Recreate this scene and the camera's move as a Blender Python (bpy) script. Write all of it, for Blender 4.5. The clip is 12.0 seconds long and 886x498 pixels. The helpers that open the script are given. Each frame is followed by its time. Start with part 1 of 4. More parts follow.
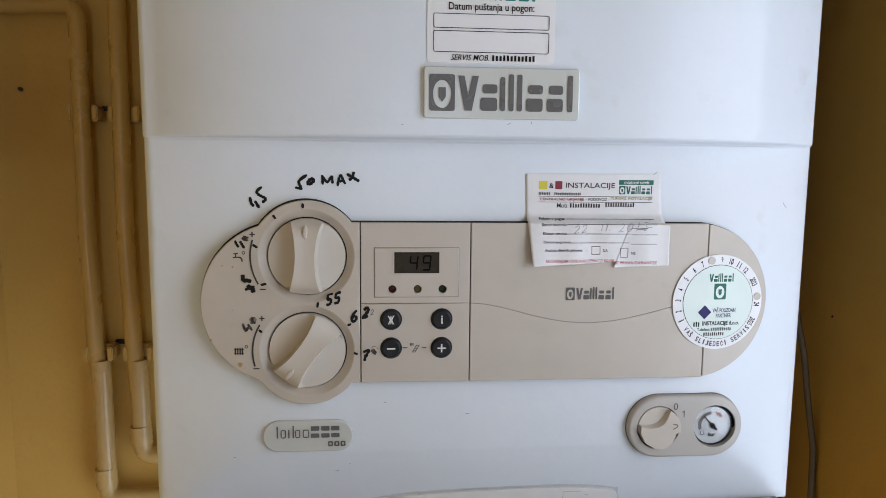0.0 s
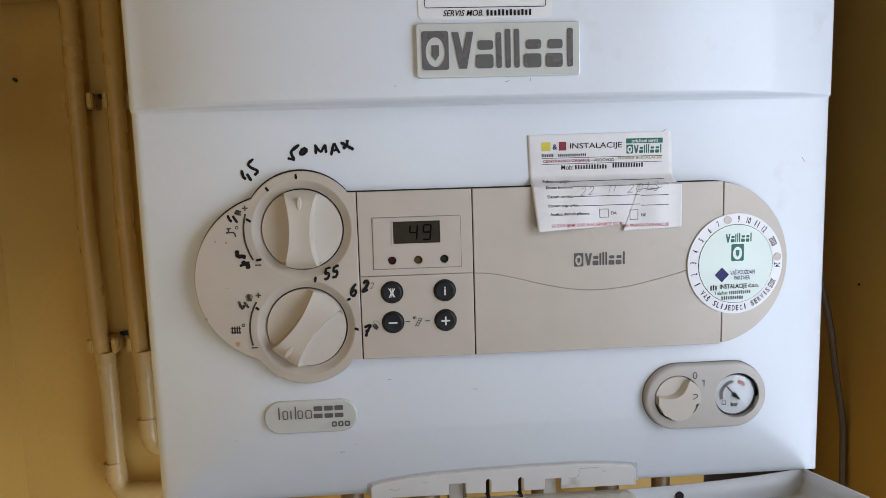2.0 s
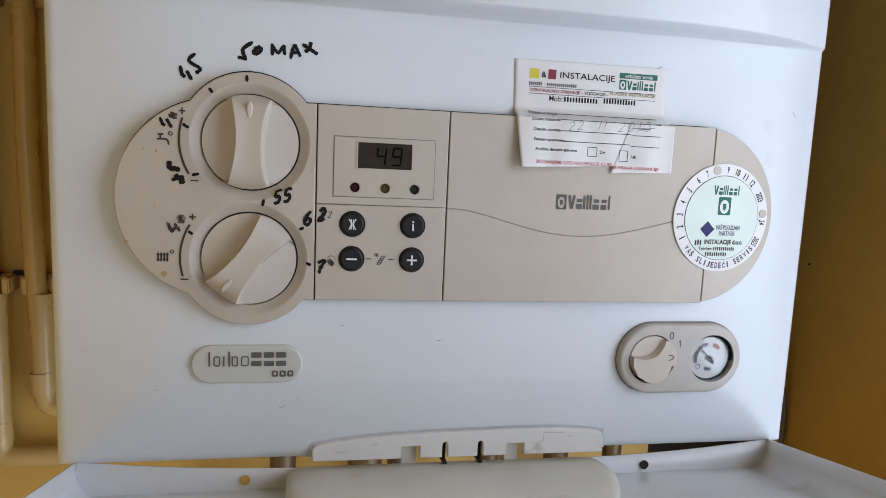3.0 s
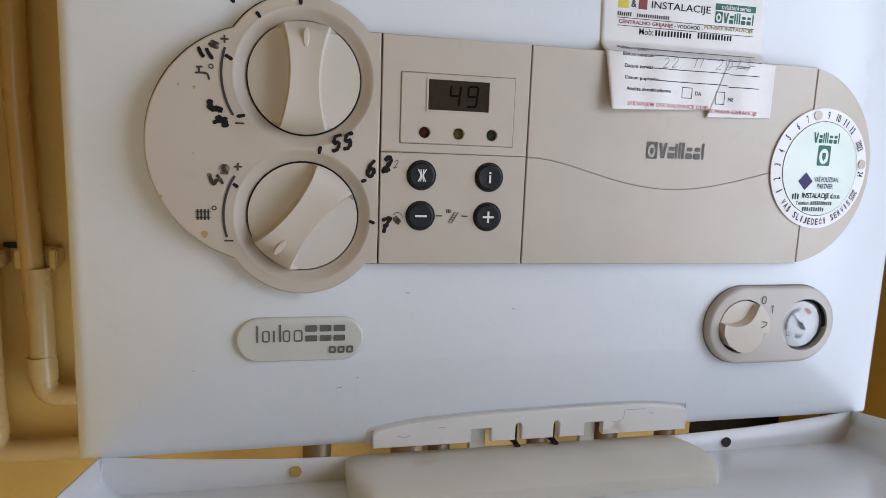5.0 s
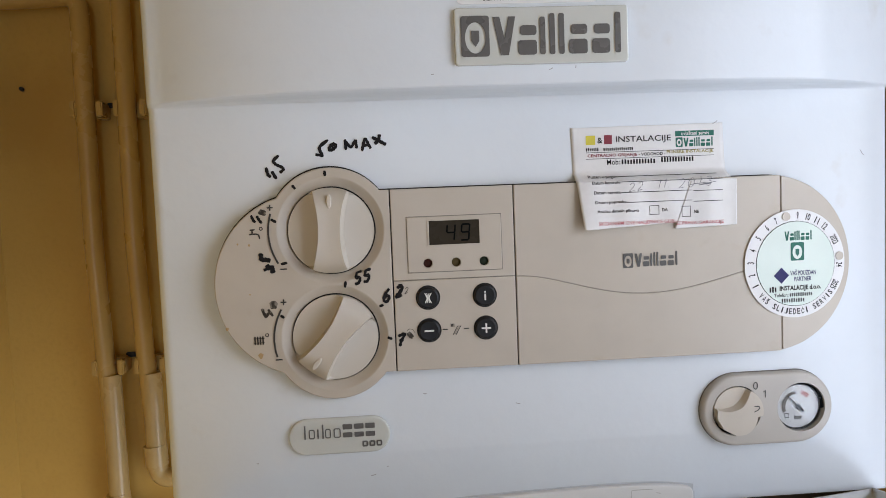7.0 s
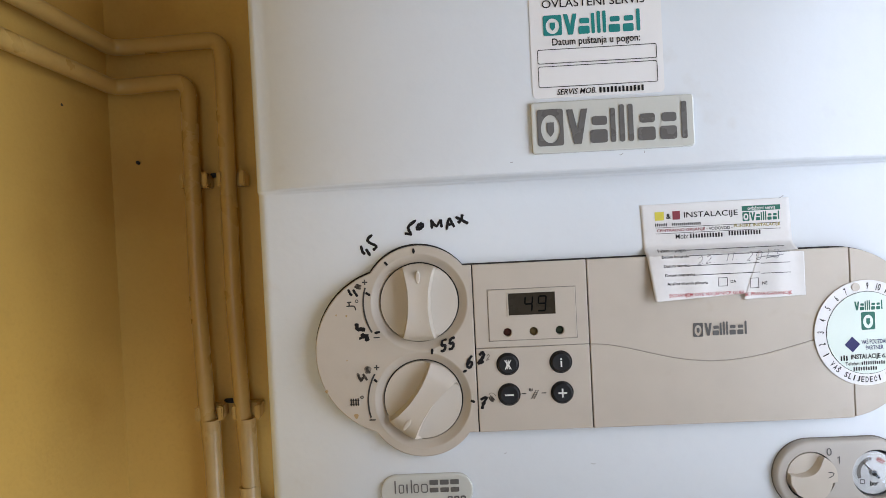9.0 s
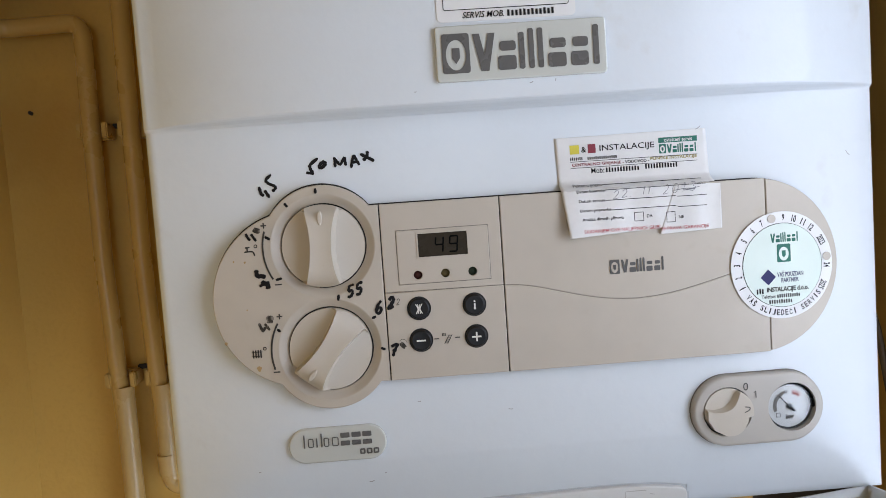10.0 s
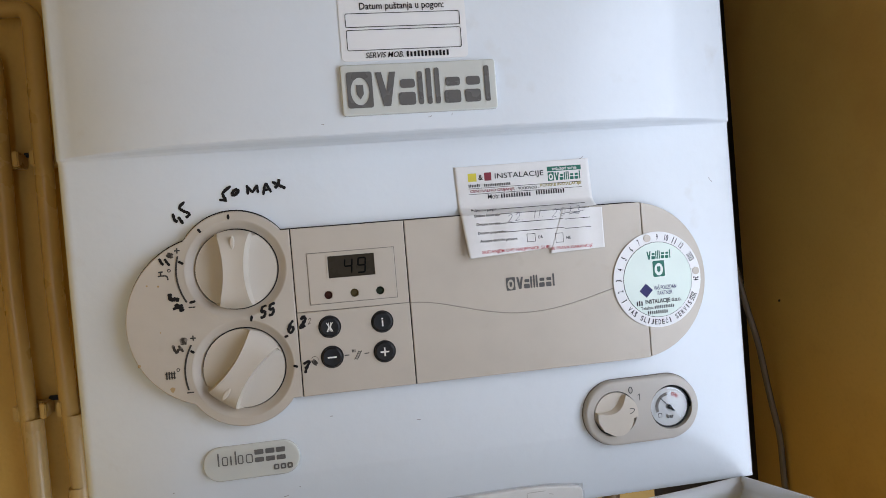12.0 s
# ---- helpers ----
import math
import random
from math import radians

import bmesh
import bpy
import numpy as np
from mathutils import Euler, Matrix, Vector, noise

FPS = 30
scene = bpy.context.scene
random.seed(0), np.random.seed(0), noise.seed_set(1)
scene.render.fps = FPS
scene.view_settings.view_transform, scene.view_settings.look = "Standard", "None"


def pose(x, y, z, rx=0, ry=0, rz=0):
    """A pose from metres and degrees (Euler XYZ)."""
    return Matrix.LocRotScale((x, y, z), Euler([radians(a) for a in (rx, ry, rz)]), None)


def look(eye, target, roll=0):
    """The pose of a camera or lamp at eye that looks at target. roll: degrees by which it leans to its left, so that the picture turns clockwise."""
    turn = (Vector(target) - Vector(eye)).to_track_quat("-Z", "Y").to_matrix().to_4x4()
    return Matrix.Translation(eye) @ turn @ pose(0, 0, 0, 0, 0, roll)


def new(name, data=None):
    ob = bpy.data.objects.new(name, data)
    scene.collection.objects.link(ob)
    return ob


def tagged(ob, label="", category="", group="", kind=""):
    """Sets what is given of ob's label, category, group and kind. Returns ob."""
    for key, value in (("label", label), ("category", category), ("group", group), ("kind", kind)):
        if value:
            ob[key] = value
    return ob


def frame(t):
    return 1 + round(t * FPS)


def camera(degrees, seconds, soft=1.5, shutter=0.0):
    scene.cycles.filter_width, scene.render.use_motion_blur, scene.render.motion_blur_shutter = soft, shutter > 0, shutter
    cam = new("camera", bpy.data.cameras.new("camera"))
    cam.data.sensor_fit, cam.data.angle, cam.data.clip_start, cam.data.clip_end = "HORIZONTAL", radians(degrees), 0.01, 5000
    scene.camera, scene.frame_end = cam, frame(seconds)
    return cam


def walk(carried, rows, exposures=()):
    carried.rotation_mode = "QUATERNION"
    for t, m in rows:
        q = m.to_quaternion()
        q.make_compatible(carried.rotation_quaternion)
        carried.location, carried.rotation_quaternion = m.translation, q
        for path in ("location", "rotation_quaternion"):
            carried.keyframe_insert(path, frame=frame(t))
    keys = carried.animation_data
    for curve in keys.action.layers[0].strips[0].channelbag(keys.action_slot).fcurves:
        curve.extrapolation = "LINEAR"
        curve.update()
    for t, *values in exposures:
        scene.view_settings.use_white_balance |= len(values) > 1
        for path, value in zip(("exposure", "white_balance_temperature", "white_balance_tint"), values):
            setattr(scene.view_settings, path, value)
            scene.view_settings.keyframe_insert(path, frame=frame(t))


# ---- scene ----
cam = camera(70.7, 12.0, soft=0.3)
PATH = [
    (0, (-0.065, -0.403, 1.496), (0.091, 1.579, 1.28), 0.5),
    (0.5, (-0.029, -0.398, 1.473), (0.138, 1.578, 1.211), -0.9),
    (1, (-0.043, -0.395, 1.472), (0.04, 1.588, 1.223), -0.5),
    (1.5, (-0.053, -0.39, 1.469), (0.054, 1.593, 1.233), -0.9),
    (2, (-0.054, -0.389, 1.474), (0.048, 1.597, 1.259), -1.7),
    (2.5, (-0.066, -0.381, 1.457), (0.093, 1.605, 1.273), 1.2),
    (3, (-0.077, -0.344, 1.435), (0.269, 1.612, 1.195), 2.5),
    (3.5, (-0.087, -0.334, 1.435), (0.232, 1.629, 1.222), 2.0),
    (3.7, (-0.098, -0.322, 1.437), (0.237, 1.637, 1.211), 1.3),
    (5.3, (-0.121, -0.292, 1.412), (0.32, 1.636, 1.118), 2.2),
    (5.5, (-0.117, -0.298, 1.416), (0.307, 1.636, 1.13), 1.5),
    (6, (-0.092, -0.316, 1.418), (0.277, 1.63, 1.148), 0.2),
    (6.5, (-0.091, -0.337, 1.435), (0.14, 1.64, 1.248), -1.4),
    (7, (-0.078, -0.361, 1.453), (0.037, 1.633, 1.345), -2.3),
    (7.5, (-0.067, -0.37, 1.465), (-0.025, 1.629, 1.405), -4.7),
    (7.7, (-0.061, -0.375, 1.469), (-0.049, 1.624, 1.414), -5.9),
    (9.3, (-0.094, -0.397, 1.485), (-0.17, 1.602, 1.465), -2.5),
    (9.5, (-0.09, -0.399, 1.485), (-0.179, 1.599, 1.448), -3.4),
    (10, (-0.061, -0.371, 1.461), (-0.003, 1.625, 1.348), -4.0),
    (10.5, (-0.019, -0.393, 1.458), (0.113, 1.601, 1.368), -6.8),
    (11, (-0.011, -0.423, 1.45), (0.155, 1.569, 1.38), -6.1),
    (11.5, (-0.021, -0.412, 1.449), (0.259, 1.566, 1.358), -5.2),
    (12, (-0.046, -0.401, 1.456), (0.227, 1.58, 1.419), -4.7),
]
walk(cam, [(t, look(eye, target, roll)) for t, eye, target, roll in PATH],
     exposures=((0, -0.12, 6780, 14), (3.5, -0.08, 6760, 14), (5.5, -0.03, 6780, 15), (6.5, -0.06, 6980, 15), (7, -0.06, 7000, 15), (7.5, -0.09, 7250, 15),
                (9.5, 0.13, 6760, 14), (10, 0.02, 6740, 14), (10.6, -0.09, 6720, 14), (12, -0.08, 6740, 14)))

# ---------- world, lights ----------
world = bpy.data.worlds.new("daylight")
scene.world = world
world.use_nodes = True
wn, wl = world.node_tree.nodes, world.node_tree.links
sky = wn.new("ShaderNodeTexSky")
sky.sky_type, sky.sun_disc = "NISHITA", False
sky.sun_elevation, sky.sun_rotation = radians(38), radians(120)
wl.new(sky.outputs[0], wn["Background"].inputs[0])
wn["Background"].inputs[1].default_value = 0.1


def area_lamp(name, m, sx, sy, watts, colour):
    d = bpy.data.lights.new(name, "AREA")
    d.shape, d.size, d.size_y, d.energy, d.color = "RECTANGLE", sx, sy, watts, colour
    ob = new(name, d)
    ob.matrix_world = m
    return ob


WX0, WX1, WY0, WY1, TOP = -0.430, 0.378, -2.4, 0.205, 2.55
WIN_Y, WIN_Z = (-0.78, -0.09), (0.12, 1.84)
SOUTH_X, SOUTH_Z = (-0.26, 0.33), (0.10, 1.95)
# skylight entering by the window in the east wall
area_lamp("window_daylight", look((WX1 + 0.105, sum(WIN_Y) / 2, sum(WIN_Z) / 2), (-1.0, sum(WIN_Y) / 2, sum(WIN_Z) / 2)),
          WIN_Y[1] - WIN_Y[0] - 0.08, WIN_Z[1] - WIN_Z[0] - 0.08, 15.4, (0.66, 0.80, 1.0))
# skylight entering by the window in the south wall
area_lamp("window_daylight", look((sum(SOUTH_X) / 2, -2.49, sum(SOUTH_Z) / 2), (sum(SOUTH_X) / 2, 0, sum(SOUTH_Z) / 2)),
          SOUTH_X[1] - SOUTH_X[0] - 0.08, SOUTH_Z[1] - SOUTH_Z[0] - 0.08, 6.6, (0.60, 0.77, 1.0))


# ---------- materials ----------
def mat(name, colour, rough=0.5, metal=0.0, vary=0.06, scale=40.0, fine=900.0, bump=0.02, stain=None, stain_at=0.62,
        stain_scale=14.0, coat=0.0, spec=0.5, rough_vary=0.08):
    """Base colour varied at two scales, roughness and relief by noise, and stains with a shape of their own."""
    m = bpy.data.materials.new(name)
    m.use_nodes = True
    n, l = m.node_tree.nodes, m.node_tree.links
    b = n["Principled BSDF"]
    b.inputs["Metallic"].default_value = metal
    b.inputs["Coat Weight"].default_value = coat
    b.inputs["Coat Roughness"].default_value = 0.12
    b.inputs["Specular IOR Level"].default_value = spec
    co = n.new("ShaderNodeTexCoord").outputs["Object"]

    def noise_tex(sc, detail=4.0):
        t = n.new("ShaderNodeTexNoise")
        t.inputs["Scale"].default_value, t.inputs["Detail"].default_value = sc, detail
        l.new(co, t.inputs["Vector"])
        return t.outputs["Fac"]

    def ramp(value, lo, hi, a, c):
        r = n.new("ShaderNodeMapRange")
        for i, v in enumerate((lo, hi, a, c), 1):
            r.inputs[i].default_value = v
        l.new(value, r.inputs[0])
        return r.outputs[0]

    def blend(kind, fac, a, c):
        x = n.new("ShaderNodeMix")
        x.data_type, x.blend_type = "RGBA", kind
        for sock, v in ((x.inputs[0], fac), (x.inputs[6], a), (x.inputs[7], c)):
            if isinstance(v, bpy.types.NodeSocket):
                l.new(v, sock)
            else:
                sock.default_value = v
        return x.outputs[2]

    base = (*colour, 1.0)
    dark = tuple(c * (1 - 2.2 * vary) for c in colour) + (1.0,)
    big, small = noise_tex(scale, 5.0), noise_tex(fine, 3.0)
    col = blend("MIX", ramp(big, 0.42, 0.75, 0.0, 0.8), base, dark)
    col = blend("MIX", ramp(small, 0.5, 0.85, 0.0, 0.5), col, dark)
    if stain:
        col = blend("MIX", ramp(noise_tex(stain_scale, 6.0), stain_at, stain_at + 0.16, 0.0, 0.75), col, (*stain, 1.0))
    l.new(col, b.inputs["Base Color"])
    l.new(ramp(big, 0.3, 0.75, max(0.02, rough - rough_vary), rough + rough_vary), b.inputs["Roughness"])
    if bump:
        bm_node = n.new("ShaderNodeBump")
        bm_node.inputs["Strength"].default_value = bump
        bm_node.inputs["Distance"].default_value = 0.002
        l.new(small, bm_node.inputs["Height"])
        l.new(bm_node.outputs[0], b.inputs["Normal"])
    return m


M_COVER = mat("white_enamel", (0.695, 0.735, 0.772), 0.12, vary=0.022, scale=11, fine=120, bump=0.09, spec=0.20, stain=(0.62, 0.615, 0.60),
              stain_at=0.66, stain_scale=30, rough_vary=0.06)
M_BODY = mat("white_sheet_steel", (0.70, 0.70, 0.69), 0.35, vary=0.03)
M_FLAP = mat("white_flap_enamel", (0.70, 0.72, 0.74), 0.20, vary=0.03, scale=12, fine=260, bump=0.03, stain=(0.42, 0.38, 0.30),
             stain_at=0.66, stain_scale=16)
M_PANEL = mat("beige_plastic", (0.505, 0.447, 0.375), 0.42, vary=0.04, scale=38, fine=2600, bump=0.045, stain=(0.44, 0.37, 0.28),
              stain_at=0.64, stain_scale=45)
M_KNOB = mat("pale_beige_plastic", (0.56, 0.505, 0.43), 0.36, vary=0.03, scale=40, fine=2200, bump=0.03, stain=(0.45, 0.33, 0.2),
             stain_at=0.70, stain_scale=120)
M_SWITCH = mat("grey_beige_plastic", (0.46, 0.425, 0.38), 0.38, vary=0.03, scale=40, fine=2400, bump=0.03)
M_LIP = mat("white_plastic", (0.74, 0.73, 0.71), 0.34, vary=0.03, scale=30, fine=900, bump=0.05, stain=(0.45, 0.40, 0.33),
            stain_at=0.64, stain_scale=70)
M_INSERT = mat("ivory_plastic", (0.62, 0.60, 0.53), 0.38, vary=0.05, scale=20, fine=900, bump=0.05, stain=(0.46, 0.38, 0.24),
               stain_at=0.60, stain_scale=24)
M_BADGE = mat("silver_badge_film", (0.56, 0.57, 0.53), 0.22, vary=0.02, scale=60, coat=0.6)
M_BADGE_INK = mat("grey_badge_ink", (0.12, 0.115, 0.11), 0.3, vary=0.05, scale=80)
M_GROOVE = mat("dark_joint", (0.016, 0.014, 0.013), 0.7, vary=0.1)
M_SEAM = mat("grey_joint", (0.20, 0.18, 0.16), 0.7, vary=0.1)
M_WAVE = mat("beige_joint", (0.27, 0.24, 0.205), 0.6, vary=0.05)
M_JOINT = mat("grey_blue_joint", (0.58, 0.60, 0.62), 0.5, vary=0.05)
M_LCD = mat("lcd_glass", (0.036, 0.028, 0.018), 0.3, vary=0.05, scale=100, bump=0.0, spec=0.06)
M_SEG = mat("lcd_segment", (0.003, 0.003, 0.0025), 0.5, vary=0.05, spec=0.05)
M_BUTTON = mat("charcoal_button", (0.011, 0.0115, 0.013), 0.42, vary=0.08, scale=90, fine=2000, bump=0.05, spec=0.28)
M_SYMBOL = mat("white_print", (0.72, 0.71, 0.68), 0.5, vary=0.03)
M_PRINT = mat("dark_grey_print", (0.085, 0.08, 0.075), 0.55, vary=0.08)
M_SIGN = mat("black_print", (0.035, 0.032, 0.030), 0.5, vary=0.08)
M_MARKER = mat("black_marker", (0.010, 0.009, 0.010), 0.55, vary=0.2, scale=300, spec=0.2)
M_FADED = mat("worn_marker", (0.055, 0.046, 0.038), 0.5, vary=0.3, scale=400, fine=3000, stain=(0.30, 0.26, 0.22), stain_at=0.5, stain_scale=420, spec=0.2)
M_PAPER = mat("white_label_paper", (0.76, 0.755, 0.75), 0.42, vary=0.02, scale=35, fine=1500, bump=0.05)
M_PAPER_OLD = mat("crumpled_label_paper", (0.71, 0.695, 0.68), 0.38, vary=0.04, scale=70, fine=500, bump=0.025)
M_GREEN_PAPER = mat("pale_green_print", (0.64, 0.73, 0.665), 0.36, vary=0.02, scale=40)
M_INK = mat("black_ink", (0.012, 0.012, 0.013), 0.6, vary=0.1, spec=0.2)
M_TEAL = mat("teal_ink", (0.015, 0.22, 0.21), 0.45, vary=0.06, spec=0.2)
M_GREEN = mat("dark_green_ink", (0.025, 0.15, 0.11), 0.45, vary=0.08, spec=0.2)
M_RED = mat("red_ink", (0.50, 0.035, 0.045), 0.5, vary=0.1)
M_DARKRED = mat("dark_red_ink", (0.23, 0.015, 0.03), 0.5, vary=0.1)
M_YELLOW = mat("yellow_ink", (0.66, 0.56, 0.05), 0.5, vary=0.08)
M_OLIVE = mat("olive_ink", (0.32, 0.26, 0.06), 0.5, vary=0.15)
M_BLUE = mat("navy_ink", (0.022, 0.020, 0.105), 0.45, vary=0.08, spec=0.2)
M_PENCIL = mat("pen_line", (0.20, 0.20, 0.22), 0.5, vary=0.2)
M_DIAL = mat("white_dial", (0.66, 0.655, 0.64), 0.30, vary=0.04, scale=150)
M_GLASS = bpy.data.materials.new("clear_gauge_glass")
M_GLASS.use_nodes = True
gn, gl = M_GLASS.node_tree.nodes, M_GLASS.node_tree.links
g_mix, g_clear, g_gloss, g_fres = (gn.new("ShaderNode" + k) for k in ("MixShader", "BsdfTransparent", "BsdfGlossy", "Fresnel"))
g_gloss.inputs["Roughness"].default_value = 0.09
gl.new(g_fres.outputs[0], g_mix.inputs[0])
gl.new(g_clear.outputs[0], g_mix.inputs[1])
gl.new(g_gloss.outputs[0], g_mix.inputs[2])
gl.new(g_mix.outputs[0], gn["Material Output"].inputs["Surface"])
M_RIM = mat("black_gauge_rim", (0.04, 0.042, 0.045), 0.25, vary=0.1)
M_WALL = mat("ochre_wall_paint", (0.585, 0.366, 0.088), 0.55, vary=0.07, scale=5.5, fine=240, bump=0.12, stain=(0.47, 0.27, 0.056),
             stain_at=0.53, stain_scale=7.5)
M_PIPE = mat("ochre_painted_pipe", (0.50, 0.32, 0.100), 0.32, vary=0.05, scale=25, fine=300, bump=0.10)
M_SLEEVE = mat("cream_plastic_pipe", (0.51, 0.35, 0.14), 0.3, vary=0.08, scale=25, fine=300, bump=0.03)
# near-black base colour that holds the deep shade of the niche
M_NICHE_SHADE = mat("niche_shade", (0.048, 0.038, 0.026), 0.5, vary=0.2, scale=14, stain=(0.10, 0.075, 0.045), stain_at=0.58, stain_scale=20)
M_VALVE = mat("dirty_brass", (0.16, 0.11, 0.06), 0.45, metal=0.6, vary=0.15)
M_CABLE = mat("grey_cable", (0.10, 0.075, 0.045), 0.45, vary=0.08)
M_PLASTER = mat("cream_plaster", (0.68, 0.58, 0.40), 0.7, vary=0.03, scale=4)
M_FLOOR = mat("pale_floor_tile", (0.46, 0.44, 0.41), 0.4, vary=0.08, scale=6)
M_FRAME = mat("white_window_frame", (0.74, 0.74, 0.73), 0.35, vary=0.02)
M_LED = [mat("led_red", (0.05, 0.014, 0.010), 0.4, spec=0.2), mat("led_yellow", (0.10, 0.075, 0.03), 0.4, spec=0.2), mat("led_green", (0.022, 0.034, 0.02), 0.4, spec=0.2)]


# ---------- building helpers ----------
def thing(name, base, label, category, group="", kind=""):
    e = new(name)
    e.location = base
    return tagged(e, label, category, group, kind)


def adopt(ob, parent):
    ob.parent = parent
    if parent.type == "EMPTY":
        ob.matrix_parent_inverse = Matrix.Translation(-Vector(parent.location))
    return ob


def part(name, bm, material, parent=None, label="", smooth=True):
    """Links a bmesh as one mesh object, under a thing or a part."""
    me = bpy.data.meshes.new(name)
    bmesh.ops.recalc_face_normals(bm, faces=bm.faces)
    bm.to_mesh(me)
    bm.free()
    if smooth:
        me.polygons.foreach_set("use_smooth", [True] * len(me.polygons))
        me.set_sharp_from_angle(angle=radians(32))
    me.materials.append(material)
    ob = new(name, me)
    if parent:
        adopt(ob, parent)
    if label:
        ob["label"] = label
    return ob


def structure(name, bm, material, label, category):
    return tagged(part(name, bm, material), label, category, kind="structure")


def box(bm, x0, x1, y0, y1, z0, z1, bev=0.0):
    r = bmesh.ops.create_cube(bm, size=1, matrix=Matrix.Translation(((x0 + x1) / 2, (y0 + y1) / 2, (z0 + z1) / 2))
                              @ Matrix.Diagonal((x1 - x0, y1 - y0, z1 - z0, 1)))
    if bev:
        edges = list({e for v in r["verts"] for e in v.link_edges})
        bmesh.ops.bevel(bm, geom=edges, offset=bev, segments=2, affect="EDGES")
    return bm


def inset_poly(poly, d):
    """The outline moved inwards by d (counter-clockwise outline)."""
    out, n = [], len(poly)
    for i in range(n):
        a, b, c = (Vector(poly[(i + k) % n]) for k in (-1, 0, 1))
        e, g = (b - a).normalized(), (c - b).normalized()
        m1, m2 = Vector((-e.y, e.x)), Vector((-g.y, g.x))
        m = m1 + m2
        k = 1 + m1.dot(m2)
        out.append(tuple(b + (m * (d / k) if k > 0.25 else m1 * d)))
    return out


def slab(bm, poly, y0, y1, bev=0.0006):
    """A plate with the outline poly (x, z), its front at y0, its back at y1, its front edge rounded."""
    area = sum(poly[i - 1][0] * poly[i][1] - poly[i][0] * poly[i - 1][1] for i in range(len(poly)))
    if area < 0:
        poly = poly[::-1]
    turn = [math.pi / 2 * k / (6 if bev > 0.001 else 3) for k in range(1, 6 if bev > 0.001 else 3)]
    rings = [(inset_poly(poly, bev * 1.15), y0), (inset_poly(poly, bev), y0)] + [(inset_poly(poly, bev * (1 - math.sin(a))), y0 + bev * (1 - math.cos(a))) for a in turn] + [(poly, y0 + bev), (poly, y1)] if bev else [(poly, y0), (poly, y1)]
    vs = [[bm.verts.new((x, y, z)) for x, z in p] for p, y in rings]
    n = len(poly)
    bm.faces.new(vs[0])
    for a, b in zip(vs, vs[1:]):
        for i in range(n):
            bm.faces.new((a[i], a[(i + 1) % n], b[(i + 1) % n], b[i]))
    bm.faces.new(vs[-1][::-1])
    return bm


def arc(cx, cz, r, a0, a1, n=24):
    return [(cx + r * math.cos(radians(a0 + (a1 - a0) * i / n)), cz + r * math.sin(radians(a0 + (a1 - a0) * i / n))) for i in range(n + 1)]


def round_rect(x0, x1, z0, z1, r, n=6):
    return arc(x1 - r, z1 - r, r, 0, 90, n) + arc(x0 + r, z1 - r, r, 90, 180, n) + arc(x0 + r, z0 + r, r, 180, 270, n) + arc(x1 - r, z0 + r, r, 270, 360, n)


def disc(cx, cz, r, n=40):
    return arc(cx, cz, r, 0, 360 - 360 / n, n - 1)


def lathe(bm, profile, cx, cz, n=72, close=False):
    """Turns a profile of (radius, y) about the axis through (cx, cz) along y."""
    rings = []
    for r, y in profile:
        rings.append([bm.verts.new((cx + r * math.cos(2 * math.pi * i / n), y, cz + r * math.sin(2 * math.pi * i / n))) for i in range(n)])
    for a, b in zip(rings, rings[1:]):
        for i in range(n):
            bm.faces.new((a[i], a[(i + 1) % n], b[(i + 1) % n], b[i]))
    if close:
        bm.faces.new(rings[-1])
    return bm


def tube(bm, pts, r, n=16, cap=True):
    """A round tube along points."""
    pts = [Vector(p) for p in pts]
    rings, up = [], None
    for i, p in enumerate(pts):
        d = (pts[min(i + 1, len(pts) - 1)] - pts[max(i - 1, 0)]).normalized()
        if up is None:
            up = d.orthogonal().normalized()
        up = (up - d * up.dot(d)).normalized()
        side = d.cross(up)
        rings.append([bm.verts.new(p + r * (math.cos(2 * math.pi * k / n) * up + math.sin(2 * math.pi * k / n) * side)) for k in range(n)])
    for a, b in zip(rings, rings[1:]):
        for k in range(n):
            bm.faces.new((a[k], a[(k + 1) % n], b[(k + 1) % n], b[k]))
    if cap:
        bm.faces.new(rings[0][::-1])
        bm.faces.new(rings[-1])
    return bm


def bend(pts, r, n=8):
    """Rounds the corners of a polyline."""
    pts = [Vector(p) for p in pts]
    out = [pts[0]]
    for a, b, c in zip(pts, pts[1:], pts[2:]):
        u, w = (a - b).normalized(), (c - b).normalized()
        p, q = b + u * r, b + w * r
        for i in range(n + 1):
            t = i / n
            out.append((1 - t) ** 2 * p + 2 * t * (1 - t) * b + t * t * q)
    return out + [pts[-1]]


def flat(bm, poly, y):
    """A thin printed patch on the surface y(x, z)."""
    bm.faces.new([bm.verts.new((x, y(x, z), z)) for x, z in poly])
    return bm


def rect(bm, x0, x1, z0, z1, y):
    k = max(1, int(abs(x1 - x0) / 0.003))
    m = max(1, int(abs(z1 - z0) / 0.006))
    g = [[bm.verts.new((x0 + (x1 - x0) * i / k, y(x0 + (x1 - x0) * i / k, z0 + (z1 - z0) * j / m), z0 + (z1 - z0) * j / m)) for i in range(k + 1)] for j in range(m + 1)]
    for j in range(m):
        for i in range(k):
            bm.faces.new((g[j][i], g[j][i + 1], g[j + 1][i + 1], g[j + 1][i]))
    return bm


